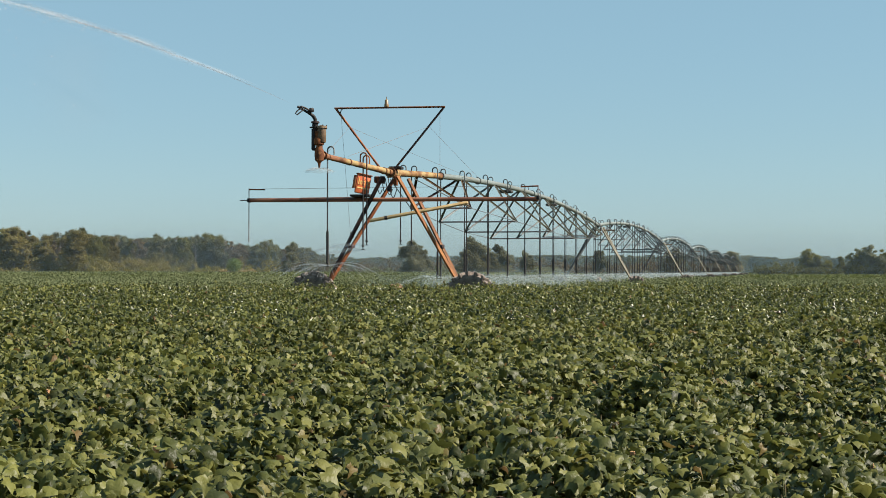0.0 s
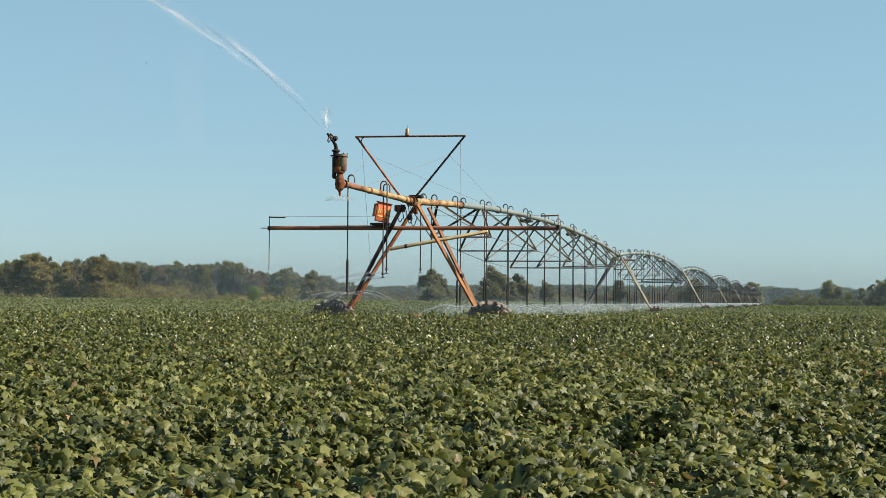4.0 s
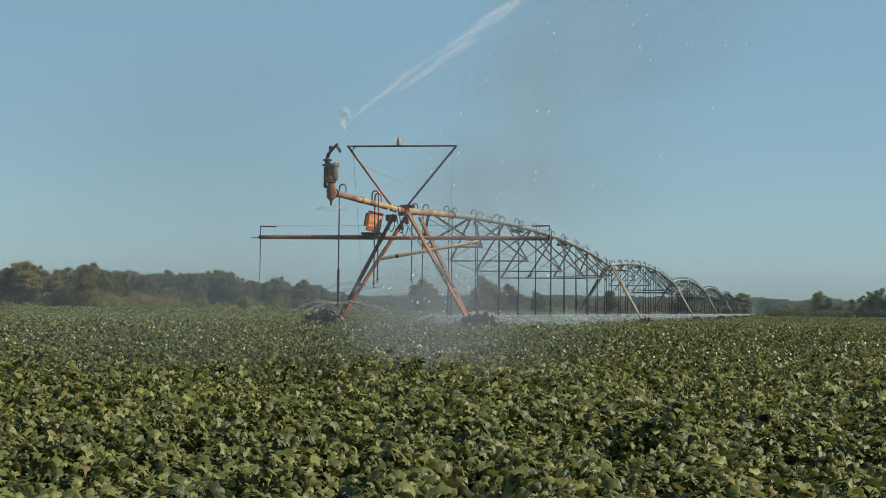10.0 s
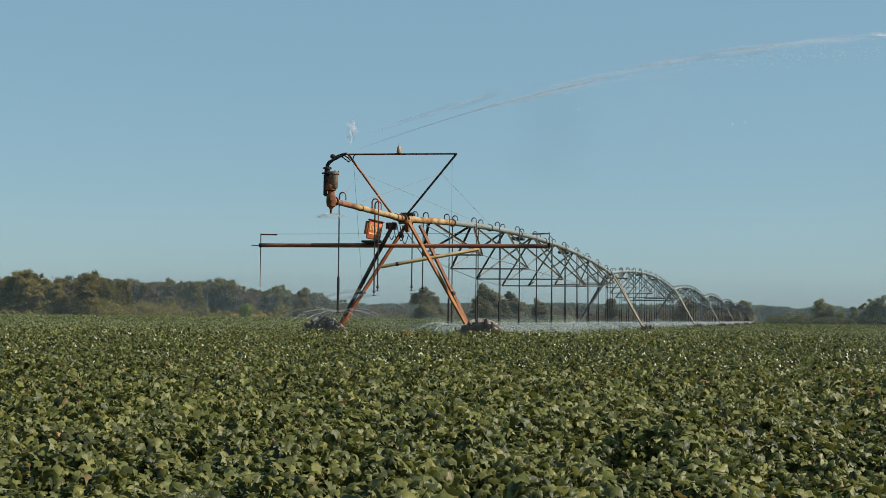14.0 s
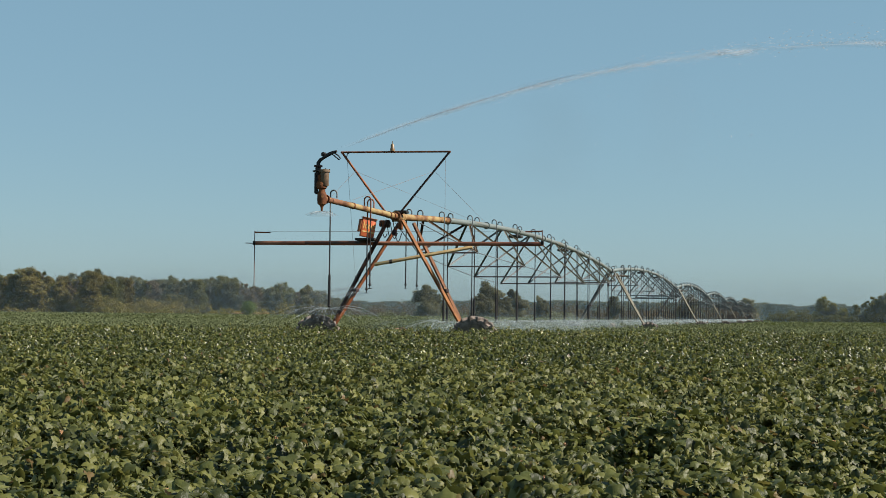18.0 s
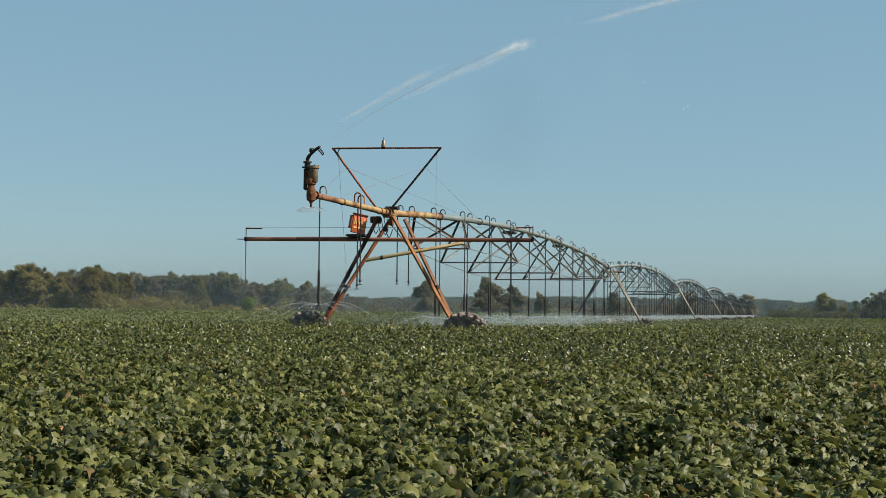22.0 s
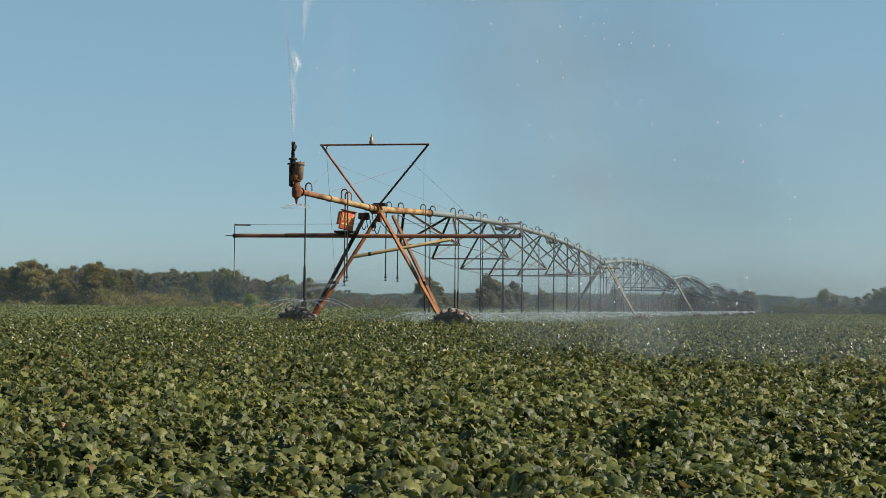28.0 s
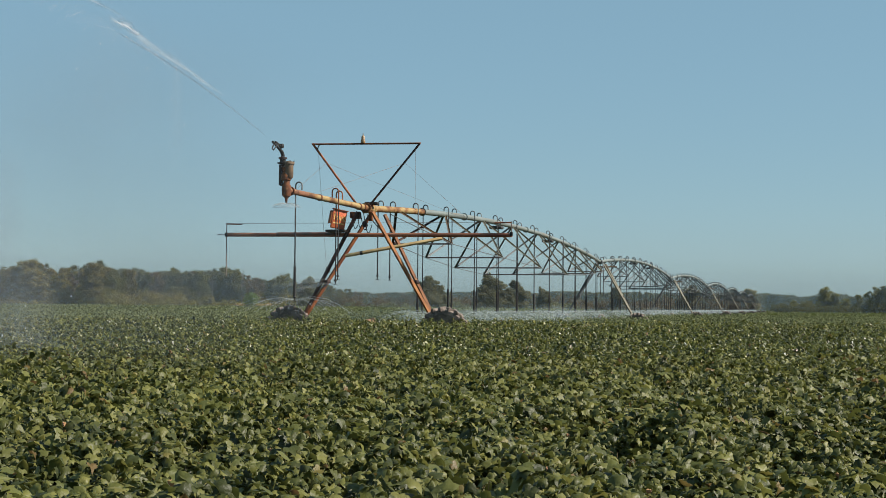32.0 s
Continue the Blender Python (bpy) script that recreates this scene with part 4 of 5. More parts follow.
FINE, FINE_F = palmate([(-130, 0.44, -0.05), (-62, 0.92, -0.22), (0, 1.15, -0.3), (62, 0.92, -0.22), (130, 0.44, -0.05)],
                       [(-98, 0.6, -0.03), (-31, 0.66, -0.07), (31, 0.66, -0.07), (98, 0.6, -0.03)],
                       [(-130, 0.26, 0.03), (-62, 0.5, 0.07), (0, 0.6, 0.07), (62, 0.5, 0.07), (130, 0.26, 0.03)])
LEAF, LEAF_F = palmate([(-130, 0.46, -0.05), (-62, 0.9, -0.24), (0, 1.1, -0.32), (62, 0.9, -0.24), (130, 0.46, -0.05)],
                       [(-98, 0.58, 0.0), (-31, 0.64, 0.02), (31, 0.64, 0.02), (98, 0.58, 0.0)], [])
SIMPLE = np.array([[0, -0.1, 0], [-0.6, 0.3, -0.2], [0, 1.0, -0.3], [0.6, 0.3, -0.2], [0, 0.35, 0.08]])
SIMPLE_F = np.array([[4, 0, 1], [4, 1, 2], [4, 2, 3], [4, 3, 0]])


def leaves(pos, size, rng, shape=LEAF, faces=LEAF_F, tilt=0.37, lean=(0.22, -0.1)):
    """Vertices and faces of one leaf at each place: the tips hang, about a mean lean to the light."""
    n_ = len(pos)
    a_ = rng.uniform(0, 2 * math.pi, n_)
    hang = rng.uniform(0.0, 0.75, n_)
    nrm = np.stack([hang * np.cos(a_) + rng.normal(lean[0], tilt, n_), hang * np.sin(a_) + rng.normal(lean[1], tilt, n_), np.ones(n_)], 1)
    nrm /= np.linalg.norm(nrm, axis=1)[:, None]
    t = np.stack([np.cos(a_), np.sin(a_), np.zeros(n_)], 1)
    t -= nrm * (t * nrm).sum(1)[:, None]
    t /= np.linalg.norm(t, axis=1)[:, None]
    s = np.cross(t, nrm)
    sh = shape[None] * size[:, None, None]
    sh[:, 1:, 2] += rng.normal(0, 0.055, (n_, len(shape) - 1)) * size[:, None]
    sh[:, :, 2] += rng.normal(-0.1, 0.42, n_)[:, None] * np.abs(sh[:, :, 0])    # folded along the midrib
    bend = rng.uniform(0.2, 2.3, n_)[:, None]
    v = pos[:, None, :] + s[:, None, :] * sh[:, :, 0:1] + t[:, None, :] * sh[:, :, 1:2] + nrm[:, None, :] * (sh[:, :, 2] * bend)[:, :, None]
    k = len(shape)
    return v.reshape(-1, 3), (faces[None] + k * np.arange(n_)[:, None, None]).reshape(-1, 3)


def wedge(rng, y0, y1, count, side=0.36, extra=0.6):
    """Places over the strip of field between two distances, even per area."""
    y = np.sqrt(rng.uniform(y0 * y0, y1 * y1, count))
    return (rng.uniform(-1, 1, count) * (side * y + extra)), y


def canopy_z(x, y, rng, below):
    return crop_top(y) + lumps(x, y) - rng.random(len(x)) ** 1.6 * below


rng = np.random.default_rng(21)
# plants near the viewer, one by one
variants = []
for k in range(12):
    n_ = 235
    ang, rad = rng.uniform(0, 2 * math.pi, n_), 0.25 * np.sqrt(rng.random(n_))
    z = 0.64 - rng.random(n_) ** 1.4 * 0.28 - 2.6 * rad ** 2
    p = np.stack([rad * np.cos(ang), rad * np.sin(ang), z], 1)
    v, f = leaves(p, rng.uniform(0.022, 0.056, n_), rng, FINE, FINE_F)
    foliage = arrays("foliage", v, f, M_COTTON, True)
    bm = pipe_path(bmesh.new(), [(0, 0, 0), (0.01, 0, 0.3), (0, 0.01, 0.58)], [0.009, 0.007, 0.003], 5)
    for j in range(9):
        q = p[j * 12]
        pipe_path(bm, [(0, 0, q[2] - 0.2), tuple(q)], [0.004, 0.002], 3)
    stem = mesh_of(bm, M_STEM, "stem")
    variants.append((foliage, stem))
bloom = lathe([(0.003, 0), (0.006, 0.005), (0.01, 0.013), (0.012, 0.02), (0.004, 0.024)], 7)
for v_ in bloom.verts:    # crumpled
    v_.co += 0.004 * Vector((math.sin(900 * v_.co.y), math.sin(1100 * v_.co.x), math.sin(700 * v_.co.z + 500 * v_.co.x)))
BLOOM = mesh_of(bloom, M_BLOOM, "blossom")
px, py = [], []
rows_y = np.arange(4.4, 9.6, 0.3)
for yy in rows_y:
    half = 0.335 * yy + 0.25
    m_ = int(2 * half / 0.3)
    for i in range(m_):
        px.append(-half + 2 * half * (i + 0.5) / m_ + rng.uniform(-0.08, 0.08))
        py.append(yy + rng.uniform(-0.08, 0.08))
for i, (x, y) in enumerate(zip(px, py)):
    lift = float(lumps(np.array([x]), np.array([y]))[0] + crop_top(y) - 0.62)
    pl = thing("cotton_plant", Matrix.Translation((x, y, lift)) @ pose(0, 0, 0, 0, 0, rng.uniform(-40, 40)), "leafy green cotton plant in the field", "cotton plant", "cotton plants near the viewer")
    pl.location.z = 0.0
    fo, st = variants[i % 12]
    part("stem", st, None, pl)
    ob = part("foliage", fo, None, pl)
    ob.location.z = lift
    if i % 9 == 2:
        b_ = part("blossom", BLOOM, None, pl, "wilted pink blossom")
        b_.location = (rng.uniform(-0.1, 0.1), rng.uniform(-0.12, 0.05), 0.6 + lift)


def crop_patch(name, x, y, below, size, shape, faces, label, material=M_COTTON):
    z = canopy_z(x, y, rng, below)
    v, f = leaves(np.stack([x, y, z], 1), size, rng, shape, faces)
    return tagged(new(name, arrays(name, v, f, material, shape is not SIMPLE)), label, "cotton crop", kind="stuff")


x, y = wedge(rng, 2.4, 9.6, 54000, 0.36, 1.2)
keep = (y < 4.3) | (np.abs(x) > 0.335 * y + 0.2) | (rng.random(len(x)) < 0.45)
crop_patch("cotton_crop", x[keep], y[keep], 0.4, rng.uniform(0.022, 0.056, keep.sum()), FINE, FINE_F, "dense dark green cotton leaves close by")
x, y = wedge(rng, 9.4, 17, 98000)
crop_patch("cotton_crop", x, y, 0.36, rng.uniform(0.023, 0.058, len(x)), LEAF, LEAF_F, "dense green cotton rows in the near field")
x, y = wedge(rng, 17, 25, 86000)
crop_patch("cotton_crop", x, y, 0.34, rng.uniform(0.025, 0.06, len(x)), SIMPLE, SIMPLE_F, "dense green cotton field wet from the spray", M_WET)
x, y = wedge(rng, 25, 42, 150000)
crop_patch("cotton_crop", x, y, 0.32, rng.uniform(0.032, 0.064, len(x)), SIMPLE, SIMPLE_F, "dense green cotton field wet from the spray", M_WET)
x, y = wedge(rng, 35.8, 39.7, 9000)
crop_patch("cotton_crop", x, y, 0.12, rng.uniform(0.03, 0.06, len(x)), SIMPLE, SIMPLE_F, "brighter yellow-green cotton along the wheel track", M_EDGECROP)
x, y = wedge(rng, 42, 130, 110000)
crop_patch("cotton_crop", x, y, 0.16, rng.uniform(0.06, 0.12, len(x)), SIMPLE, SIMPLE_F, "cotton field beyond the machine, haze painted into its green", M_HAZECROP)
# the field goes on to both sides
x, y = rng.uniform(-30, 30, 60000), rng.uniform(2.4, 60, 60000)
keep = np.abs(x) > 0.36 * y + 0.6
crop_patch("cotton_crop", x[keep], y[keep], 0.3, rng.uniform(0.1, 0.2, keep.sum()), SIMPLE, SIMPLE_F, "green cotton rows to both sides")
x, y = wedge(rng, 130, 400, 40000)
crop_patch("cotton_crop", x, y, 0.15, rng.uniform(0.15, 0.32, len(x)), SIMPLE, SIMPLE_F, "far green cotton field", M_HAZECROP)


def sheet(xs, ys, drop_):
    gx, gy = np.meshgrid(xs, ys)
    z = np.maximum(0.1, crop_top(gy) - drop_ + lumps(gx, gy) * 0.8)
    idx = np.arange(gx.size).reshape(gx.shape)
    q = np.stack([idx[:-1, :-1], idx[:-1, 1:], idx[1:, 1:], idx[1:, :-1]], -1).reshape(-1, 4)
    return arrays("crop_canopy", np.stack([gx.ravel(), gy.ravel(), z.ravel()], 1), q, M_SHADECANOPY, True)


# the near sheet hides the soil and paints the leaf gaps dark
tagged(new("crop_canopy", sheet(np.linspace(-30, 30, 240), np.linspace(2.2, 60, 290), 0.46)), "dark sheet that paints the shade between the cotton leaves", "cotton crop", kind="stuff")
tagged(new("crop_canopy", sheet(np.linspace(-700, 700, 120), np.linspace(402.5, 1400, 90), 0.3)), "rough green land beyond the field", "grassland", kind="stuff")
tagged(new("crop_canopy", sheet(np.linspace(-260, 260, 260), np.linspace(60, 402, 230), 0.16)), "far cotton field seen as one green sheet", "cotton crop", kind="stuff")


# ---- trees ----
def clump_leaves(centres, radii, per, size, g, droop=0.0, core=0.3, rim=1.1):
    """Small leaf sprays over lumpy clumps, each facing roughly outward."""
    k = np.repeat(np.arange(len(centres)), per)
    n_ = len(k)
    d = g.normal(size=(n_, 3))
    d[:, 2] += 0.25
    d /= np.linalg.norm(d, axis=1)[:, None]
    lump = 1 + 0.22 * np.sin(5 * d[:, 0] + 3 * k) * np.sin(4 * d[:, 2] + 2 * k) + 0.15 * np.sin(9 * d[:, 1] + k)
    p = centres[k] + d * radii[k] * (lump * (core + rim * g.random(n_) ** 0.8))[:, None]
    p[:, 2] -= droop * g.random(n_)
    nrm = d + g.normal(0, 1.4, (n_, 3))
    nrm /= np.linalg.norm(nrm, axis=1)[:, None]
    t = np.cross(nrm, g.normal(size=(n_, 3)))
    t /= np.linalg.norm(t, axis=1)[:, None]
    b = np.cross(nrm, t)
    sz = (g.uniform(0.6, 1.4, n_) * size)[:, None]
    v = np.stack([p - t * sz, p + b * sz * 0.6, p + t * sz, p - b * sz * 0.6], 1).reshape(-1, 3)
    return v, np.arange(4 * n_).reshape(-1, 4)


def tree_variant(seed, leaf, spread, base, lobes, coarse=1.0, lobe=0.95):
    """Unit tree: tapered trunk, limbs, and a ragged crown of leaf clumps, 10 m tall."""
    r_ = random.Random(seed)
    g = np.random.default_rng(seed)
    bm = pipe_path(bmesh.new(), [(0, 0, 0), (0.1, 0, 2.5), (0.0, 0.1, 5), (0.1, 0, 8.5)], [0.22, 0.17, 0.1, 0.03], 7)
    cs, rs = [], []
    # rounded sub-crowns from the top down to a skirt near the ground, each a cluster of leafy lobes
    leaders = [(0.0, 0.0, 8.5, 1.2)]
    for q in range(9):
        a_, h = r_.uniform(0, 6.28), base + (7.6 - base) * (q + r_.random()) / 9
        out = spread * r_.uniform(0.25, 0.6) * (1.15 - 0.06 * h)
        leaders.append((out * math.cos(a_), out * math.sin(a_), h, r_.uniform(0.85, 1.35)))
    for k in range(lobes):
        ox, oy, h, big = leaders[k % 10]
        d = Vector((r_.gauss(0, 1), r_.gauss(0, 1), r_.gauss(0.2, 0.9))).normalized()
        c = Vector((ox, oy, h)) + d * big * spread * 0.36 * r_.uniform(0.4, 1.25)
        c.z = max(base * 0.7, c.z)
        if k < 20:
            pipe_path(bm, [(0.05, 0, h * 0.55), (ox * 0.5, oy * 0.5, h * 0.8), tuple(c)], [0.08, 0.05, 0.02], 4)
        R = lobe * r_.uniform(0.25, 0.62) * spread * 0.36
        cs.append(tuple(c))
        rs.append((R, R, R * r_.uniform(0.7, 1.2)))
    per = np.array([int((80 + 520 * q[0] ** 2) / coarse ** 2) for q in rs])
    v, f = clump_leaves(np.array(cs), np.array(rs), per, 0.16 * coarse, g, 0.25)
    return mesh_of(bm, M_BARK, "trunk"), arrays("crown", v, f, leaf, False)


TREES = [tree_variant(3, M_TREES[0], 3.4, 1.4, 80), tree_variant(7, M_TREES[1], 3.0, 0.8, 80), tree_variant(11, M_TREES[2], 2.4, 1.4, 70),
         tree_variant(17, M_TREES[0], 2.5, 1.0, 70), tree_variant(23, M_TREES[2], 3.4, 1.3, 80), tree_variant(31, M_TREES[1], 2.3, 0.8, 70),
         tree_variant(41, M_FAR, 3.0, 0.4, 70, 1.7, 1.0), tree_variant(43, M_FAR, 2.6, 0.4, 70, 1.7, 1.0),
         tree_variant(51, M_LONE, 3.3, 1.6, 70, 0.9, 1.35), tree_variant(53, M_LONE, 2.6, 1.0, 64, 0.9, 1.3), tree_variant(57, M_LONE, 3.0, 1.2, 64, 0.9, 1.4),
         tree_variant(61, M_TREES[3], 2.6, 2.4, 46, 1.0, 0.9), tree_variant(67, M_TREES[3], 2.2, 1.6, 50, 1.0, 1.0)]


def plant_tree(x, y, h, kind, label, group, wide=1.0, turn=0.0):
    ob = thing("tree", Matrix.Translation((x, y, 0)), label, "tree", group)
    s = h / 10.0
    tr, cr = TREES[kind]
    for nm, me in (("trunk", tr), ("crown", cr)):
        o = part(nm, me, None, ob)
        o.matrix_local = Matrix.Rotation(turn, 4, "Z") @ Matrix.Diagonal((s * wide, s * wide, s, 1))
    return ob


def col(px_, dist):
    return (px_ - 784) / 2600 * dist


def tall(top, px_, dist):
    return (542.2 + 0.0113 * px_ - top) / 2600 * dist + 1.4


tr = random.Random(77)
EDGE = [(-260, 480), (-120, 486), (0, 484), (28, 478), (65, 467), (100, 485), (140, 477), (172, 473), (215, 482), (270, 489), (330, 489), (385, 488), (412, 484),
        (445, 497), (480, 505), (505, 497), (526, 512), (549, 501), (566, 511), (600, 519), (640, 526), (700, 530), (760, 528), (830, 531), (900, 530), (1050, 533), (1200, 536)]
pxs = -250.0
while pxs < 650:
    top = float(np.interp(pxs, [q[0] for q in EDGE], [q[1] for q in EDGE])) + tr.uniform(-3, 14)
    d = tr.uniform(395, 415) if pxs < 225 else tr.uniform(432, 462)     # the wood's edge steps back
    kind = tr.choice([0, 1, 1, 2, 3, 1, 5, 11] if pxs < 225 else [0, 2, 4, 2, 3, 11, 12, 12])
    plant_tree(col(pxs, d), d, tall(top, pxs, d), kind, ["dark green oak in the wood's edge", "olive and tan autumn tree in the wood's edge", "grey-green slender tree in the wood's edge", "thin grey-brown half-bare tree in the wood's edge"][(0, 1, 2, 0, 2, 1, 0, 0, 0, 0, 0, 3, 3)[kind]],
               "trees of the wood", tr.uniform(1.0, 1.6), tr.uniform(0, 6))
    pxs += tr.uniform(5.5, 10.0)
for px_, top, d, kind, w in ((58, 467, 392, 1, 1.15), (30, 476, 393, 3, 1.0), (165, 473, 392, 1, 1.0), (549, 500, 420, 3, 0.9), (565, 512, 430, 0, 1.0), (583, 517, 440, 4, 1.0), (600, 523, 450, 0, 1.0), (762, 501, 360, 4, 0.95), (778, 512, 366, 2, 0.9),
                             (868, 495, 350, 0, 0.8), (884, 508, 352, 3, 1.1), (858, 515, 348, 3, 1.2), (913, 506, 360, 3, 0.75), (922, 520, 355, 0, 1.0), (899, 522, 352, 4, 1.0), (958, 518, 380, 3, 0.7), (966, 528, 380, 4, 1.0),
                             (1092, 517, 400, 2, 0.8), (1222, 518, 420, 4, 1.1), (1326, 521, 430, 2, 1.2), (1405, 546, 400, 0, 1.3), (1432, 545, 395, 5, 1.5), (1462, 523, 400, 0, 1.1), (1478, 538, 398, 4, 1.1),
                             (1500, 543, 390, 0, 1.4), (1520, 534, 395, 3, 1.0), (1536, 545, 390, 4, 1.4), (1553, 524, 385, 0, 1.1), (1575, 518, 385, 4, 1.2), (1600, 526, 385, 0, 1.2), (1640, 530, 385, 3, 1.3)):
    plant_tree(col(px_, d), d, tall(top, px_, d), (8, 5, 10, 9, 8, 5)[kind] if 300 < px_ < 1380 else kind, "tall leafy tree before the wood" if px_ < 300 else "lone leafy tree on the field's far edge", "lone trees", w * 1.3, px_ * 0.1)
# further rows inside the wood, seen between the crowns
pxs = -250.0
while pxs < 600:
    d = tr.uniform(450, 500)
    top = float(np.interp(pxs, [q[0] for q in EDGE], [q[1] for q in EDGE])) + tr.uniform(0, 9)
    plant_tree(col(pxs, d), d, tall(top, pxs, d), tr.choice([0, 2, 3, 4, 4]), "dusky green tree standing deeper in the wood", "trees of the wood", tr.uniform(0.9, 1.5), tr.uniform(0, 6))
    pxs += tr.uniform(7, 12)
# bare grey trunks standing in the wood
for k in range(17):
    px_ = -130 + 39 * k + tr.uniform(-18, 18)
    d = tr.uniform(396, 408) if px_ < 225 else tr.uniform(430, 445)
    h = tall(float(np.interp(px_, [q[0] for q in EDGE], [q[1] for q in EDGE])) + tr.uniform(-6, 6), px_, d)
    snag = thing("bare_tree", Matrix.Translation((col(px_, d), d, 0)), "bare pale grey trunk at the wood's edge", "tree", "bare trunks of the wood")
    part("trunk", pipe_path(bmesh.new(), [(0, 0, 0), (tr.uniform(-0.3, 0.3), 0, h * 0.5), (tr.uniform(-0.5, 0.5), 0, h)], [0.13, 0.08, 0.02], 6), M_SNAG, snag)
    for q in range(5):
        z = h * tr.uniform(0.45, 0.9)
        sd = tr.choice((-1, 1)) * tr.uniform(0.6, 1.6)
        part("limb", pipe_path(bmesh.new(), [(0, 0, z), (sd * 0.5, tr.uniform(-0.3, 0.3), z + 0.8), (sd, tr.uniform(-0.5, 0.5), z + 2.0)], [0.05, 0.035, 0.015], 5), M_SNAG, snag)
# low hazy wood far behind
pxs = 520.0
while pxs < 1620:
    d = tr.uniform(640, 720)
    top = 527 + tr.uniform(-2, 4) + max(0, (pxs - 1000) * 0.016)
    plant_tree(col(pxs, d), d, tall(top, pxs, d), tr.choice([6, 7]), "small tree of the distant wood", "trees of the distant wood", tr.uniform(1.6, 2.6), tr.uniform(0, 6))
    pxs += tr.uniform(6, 9)


def brush(name, x0, x1, y0, y1, high, count, material, label, seed):
    g = np.random.default_rng(seed)
    k = count // 150
    cx, cy = g.uniform(x0, x1, k), g.uniform(y0, y1, k)
    R = (0.35 + 0.65 * g.random(k) ** 1.5) * high * 0.5
    v, f = clump_leaves(np.stack([cx, cy, R * 0.9], 1), np.stack([R * g.uniform(0.8, 1.7, k), R, R * g.uniform(0.9, 1.4, k)], 1), np.full(k, 260), 0.2, g, 0.2, 0.6, 0.5)
    return tagged(new(name, arrays(name, v, f, material, False)), label, "undergrowth", kind="stuff")


brush("undergrowth", col(-260, 392), col(520, 392), 386, 397, 2.6, 16000, M_BRUSH, "yellow-green brush along the wood's foot", 2)
brush("undergrowth", col(-260, 394), col(520, 394), 388, 398, 4.6, 9000, M_TREES[1], "tan and olive thickets under the wood's edge", 8)
brush("undergrowth", col(70, 394), col(215, 394), 390, 397, 6.0, 2400, M_BRUSH, "yellow-green vines climbing the wood's edge", 14)
brush("undergrowth", col(230, 425), col(330, 425), 418, 428, 6.0, 3000, M_TREES[1], "olive thickets where the wood steps back", 15)
brush("undergrowth", col(560, 410), col(1330, 410), 400, 440, 4.6, 18000, M_TREES[3], "brownish brush on the far edge of the field", 16)
brush("dry_grass", col(420, 386), col(500, 386), 380, 386, 1.7, 2500, M_DRYGRASS, "dry straw-coloured grass along the field's edge", 3)
brush("undergrowth", col(600, 372), col(1030, 372), 370, 392, 2.2, 9000, M_TREES[2], "dull green brush on the far edge of the field", 4)
brush("undergrowth", col(1370, 386), col(1640, 386), 380, 392, 3.4, 12000, M_TREES[0], "olive brush under the far trees", 5)


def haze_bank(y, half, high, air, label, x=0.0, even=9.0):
    """An upright see-through sheet that stands in for air haze, thinning out upwards."""
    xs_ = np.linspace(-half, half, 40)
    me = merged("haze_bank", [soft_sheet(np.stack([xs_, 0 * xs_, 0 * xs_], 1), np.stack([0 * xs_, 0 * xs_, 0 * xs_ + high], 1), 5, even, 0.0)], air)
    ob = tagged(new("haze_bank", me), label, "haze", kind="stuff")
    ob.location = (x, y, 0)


haze_bank(345, 260, 26, M_HAZESHEET, "see-through sheet of painted bluish haze before the wood")
haze_bank(426, 90, 26, M_HAZESHEET, "see-through sheet of painted bluish haze where the wood steps back", -30, 2.5)
haze_bank(600, 420, 24, M_HAZESHEETFAR, "see-through sheet of painted bluish haze before the distant wood")


bush = thing("bush", Matrix.Translation((col(446, 379), 379, 0)), "bright yellow-green round bush before the wood", "bush")
gb = np.random.default_rng(6)
pb = gb.normal(0, 1, (1500, 3))
pb = pb / np.linalg.norm(pb, axis=1)[:, None] * (gb.random(1500) ** 0.4)[:, None] * np.array([1.9, 1.6, 1.9]) + np.array([0, 0, 2.4]) + np.array([0.25, 0, 0]) * gb.normal(0, 1, (1500, 1))
part("foliage", arrays("foliage", *leaves(pb, gb.uniform(0.12, 0.3, 1500), gb, SIMPLE, SIMPLE_F, 0.9), leaf_mat("bush_leaf", [(0.12, 0.17, 0.04), (0.17, 0.22, 0.05)], 0.6, 0.4, 0.3, relief=3.0), False), None, bush)
part("stem", pipe_path(bmesh.new(), [(0, 0, 0), (0.05, 0, 1.4)], [0.09, 0.04], 6), M_BARK, bush)


# ---- what moves ----
def spaced(t0, t1, step):
    n_ = max(1, round((t1 - t0) / step))
    return [t0 + (t1 - t0) * i / n_ for i in range(n_ + 1)]


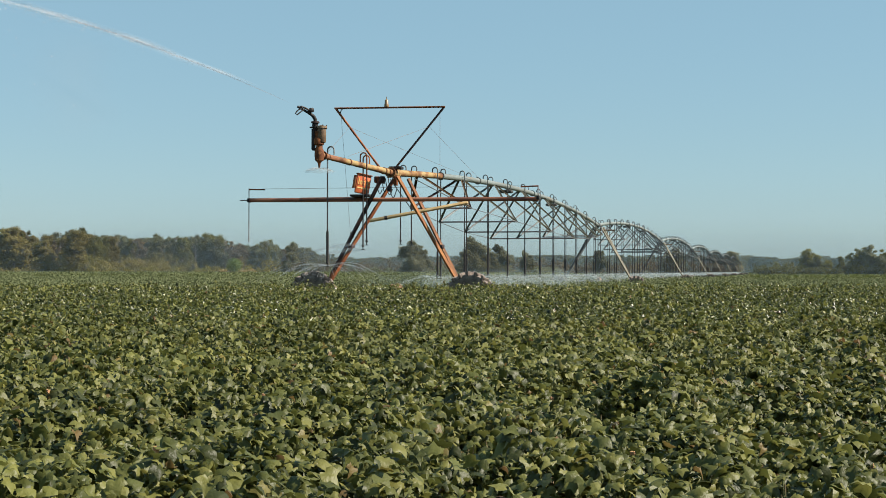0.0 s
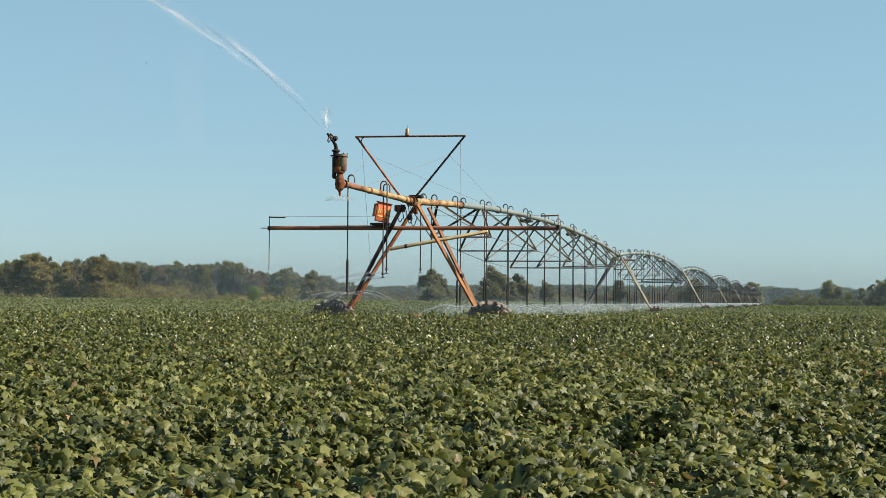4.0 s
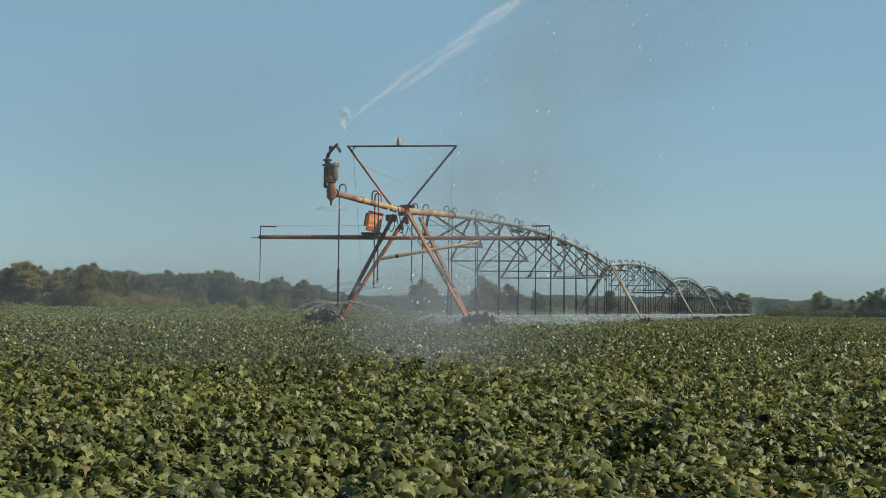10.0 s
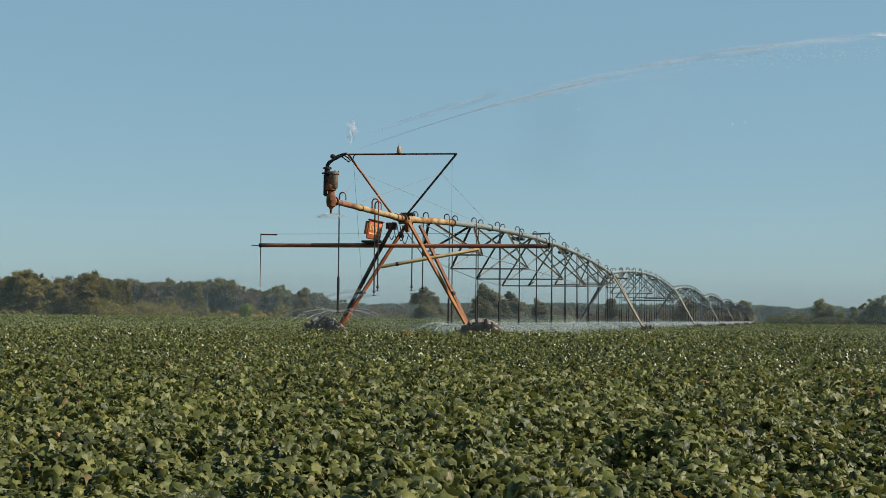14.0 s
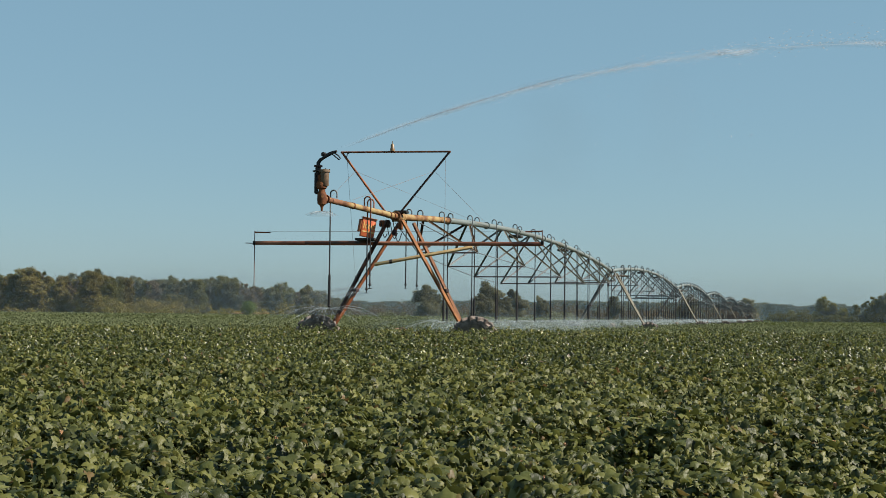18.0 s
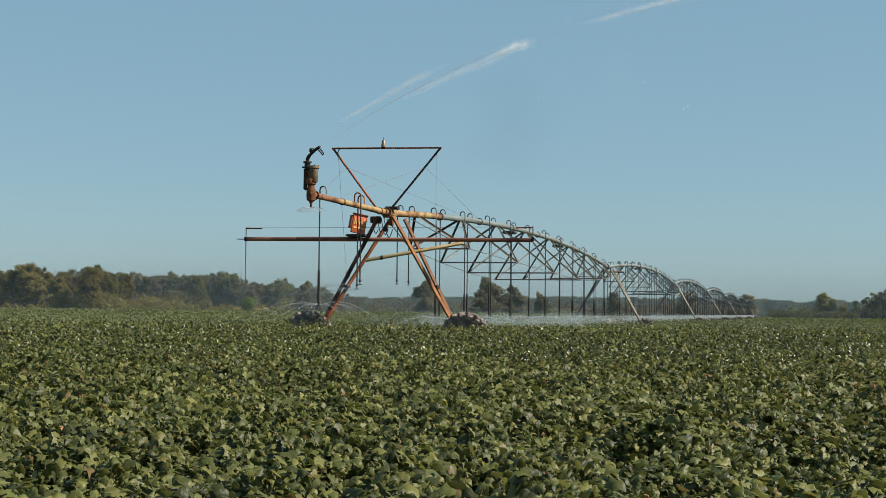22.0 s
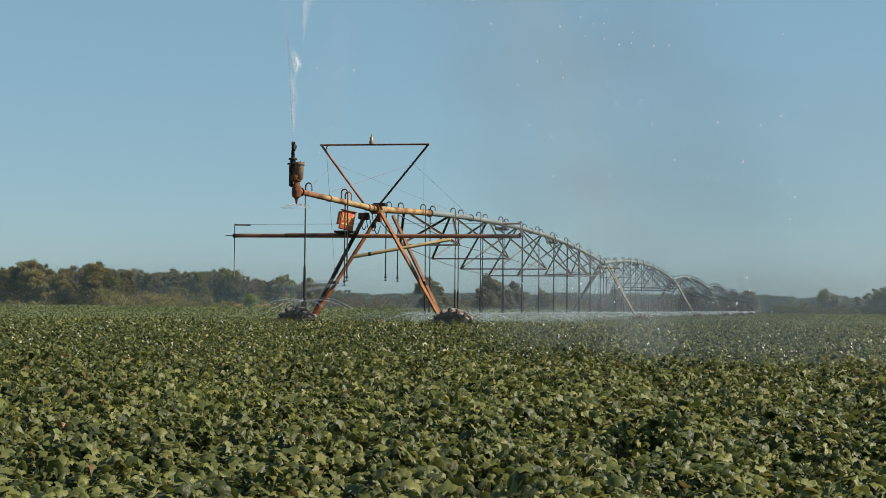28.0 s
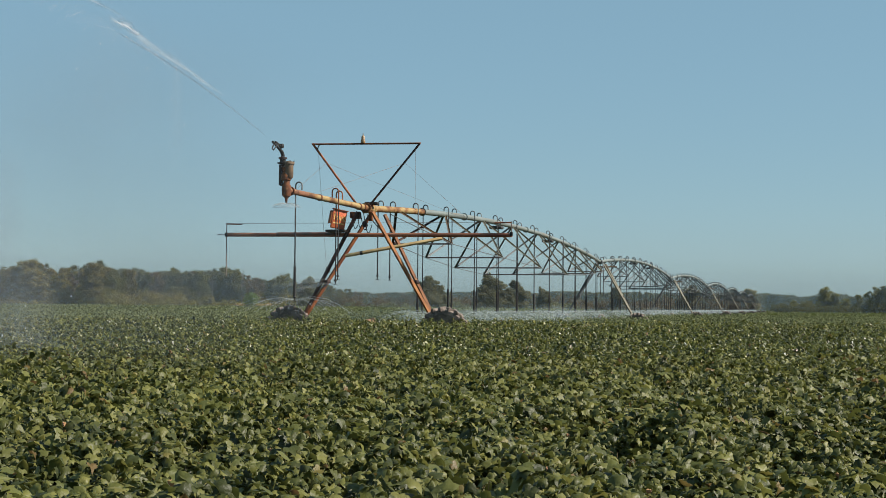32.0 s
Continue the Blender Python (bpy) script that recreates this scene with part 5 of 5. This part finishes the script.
def motions():
    times = [0.0, 6.0, 12.0, 13.5] + spaced(14.0, 32.0, 1.0)
    for k in range(4):
        walk(towers[k], [(t, Matrix.Translation(joint(k, t)) @ pose(0, 0, 0, 0, 0, HEAD)) for t in times])
        for wh in [c for c in towers[k].children if c.name.startswith("wheel")]:
            loc = wh.location.copy()
            walk(wh, [(t, Matrix.Translation(loc) @ Matrix.Rotation(-moved(k, t) / WHEEL_R, 4, "Y")) for t in times])
        walk(spans[k], [(t, Matrix.Translation(joint(k, t)) @ pose(0, 0, 0, -DIP, 0, turned(k, t))) for t in times])
    walk(overhang, [(t, Matrix.Translation(joint(0, t)) @ pose(0, 0, 0, 0, 0, turned(0, t))) for t in times])
    gloc = gun.location.copy()
    sweep = spaced(0.0, 32.0, 0.5)
    walk(gun, [(t, Matrix.Translation(gloc) @ pose(0, 0, 0, 0, 0, -bearing(t) - turned(0, t))) for t in sweep])
    walk(jet, [(t, Matrix.Translation(pivot_at(t)) @ pose(0, 0, 0, 0, 0, -bearing(t))) for t in sweep])
    def trailing(t, lag):
        """Where the falling water stands; it is held up longer while the gun turns fast."""
        late = t - lag * float(np.interp(t, [13, 17], [1.13, 1.08])) - float(np.interp(t, [0, 13, 17, 24, 27, 32], [0.45, 0.5, 1.2, 1.5, 0.75, 0.5]))
        return bearing(late) if late > 0 else 146 - 10 * late
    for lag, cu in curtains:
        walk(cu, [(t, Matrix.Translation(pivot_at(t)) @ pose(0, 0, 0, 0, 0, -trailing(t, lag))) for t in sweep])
    # the splash stands up over the nozzle at each stroke of the arm, and sinks away again
    def thrown(t, up, out):
        return Matrix.Translation(pivot_at(t)) @ pose(0, 0, 0, 0, 0, -bearing(t)) @ Matrix.Translation((0.5 + out, 0, up))
    rows = [(0.0, thrown(0.0, -7.0, 0.0))]
    for b_ in STROKES[1:]:
        rows += [(b_ - 0.033, thrown(b_, -7.0, 0.0)), (b_, thrown(b_, 0.0, 0.0)), (b_ + 0.1, thrown(b_, 0.3, 0.7)), (b_ + 0.18, thrown(b_, 0.75, 1.8)), (b_ + 0.213, thrown(b_, -7.0, 1.8))]
    walk(splash, rows + [(32.0, thrown(32.0, -7.0, 0.0))])
    # each stretch of water waits below ground, is thrown along the jet, and falls into the crop
    for start, seen, roll, ob in slugs:
        def flown(s):
            r, h = flight(s)
            slope = math.atan2(SPEED * math.sin(RISE) - 9.8 * s, SPEED * math.cos(RISE))
            return Matrix.Translation(pivot_at(start)) @ pose(0, 0, 0, 0, 0, -bearing(start)) @ Matrix.Translation((r, 0, h)) @ Matrix.Rotation(-slope, 4, "Y") @ Matrix.Rotation(roll, 4, "X")
        waiting = flown(seen)
        waiting.translation.z = -0.8
        done = flown(2.0)
        done.translation.z = -0.4
        begin = start + seen / PACE
        rows = [(t, waiting) for t in (0.0, begin - 0.033) if begin > 0.033]
        s = seen if begin > 0 else -start * PACE
        while s < 2.0 and start + s / PACE < 32.0:
            rows.append((start + s / PACE, flown(s)))
            s += 0.1
        if start + 2.0 / PACE < 31.8:
            rows += [(start + 2.05 / PACE, done), (32.0, done)]
        elif begin < 31.97:
            rows.append((32.0, flown((32.0 - start) * PACE)))
        else:
            rows = [(0.0, waiting), (32.0, waiting)]
        walk(ob, rows)


motions()
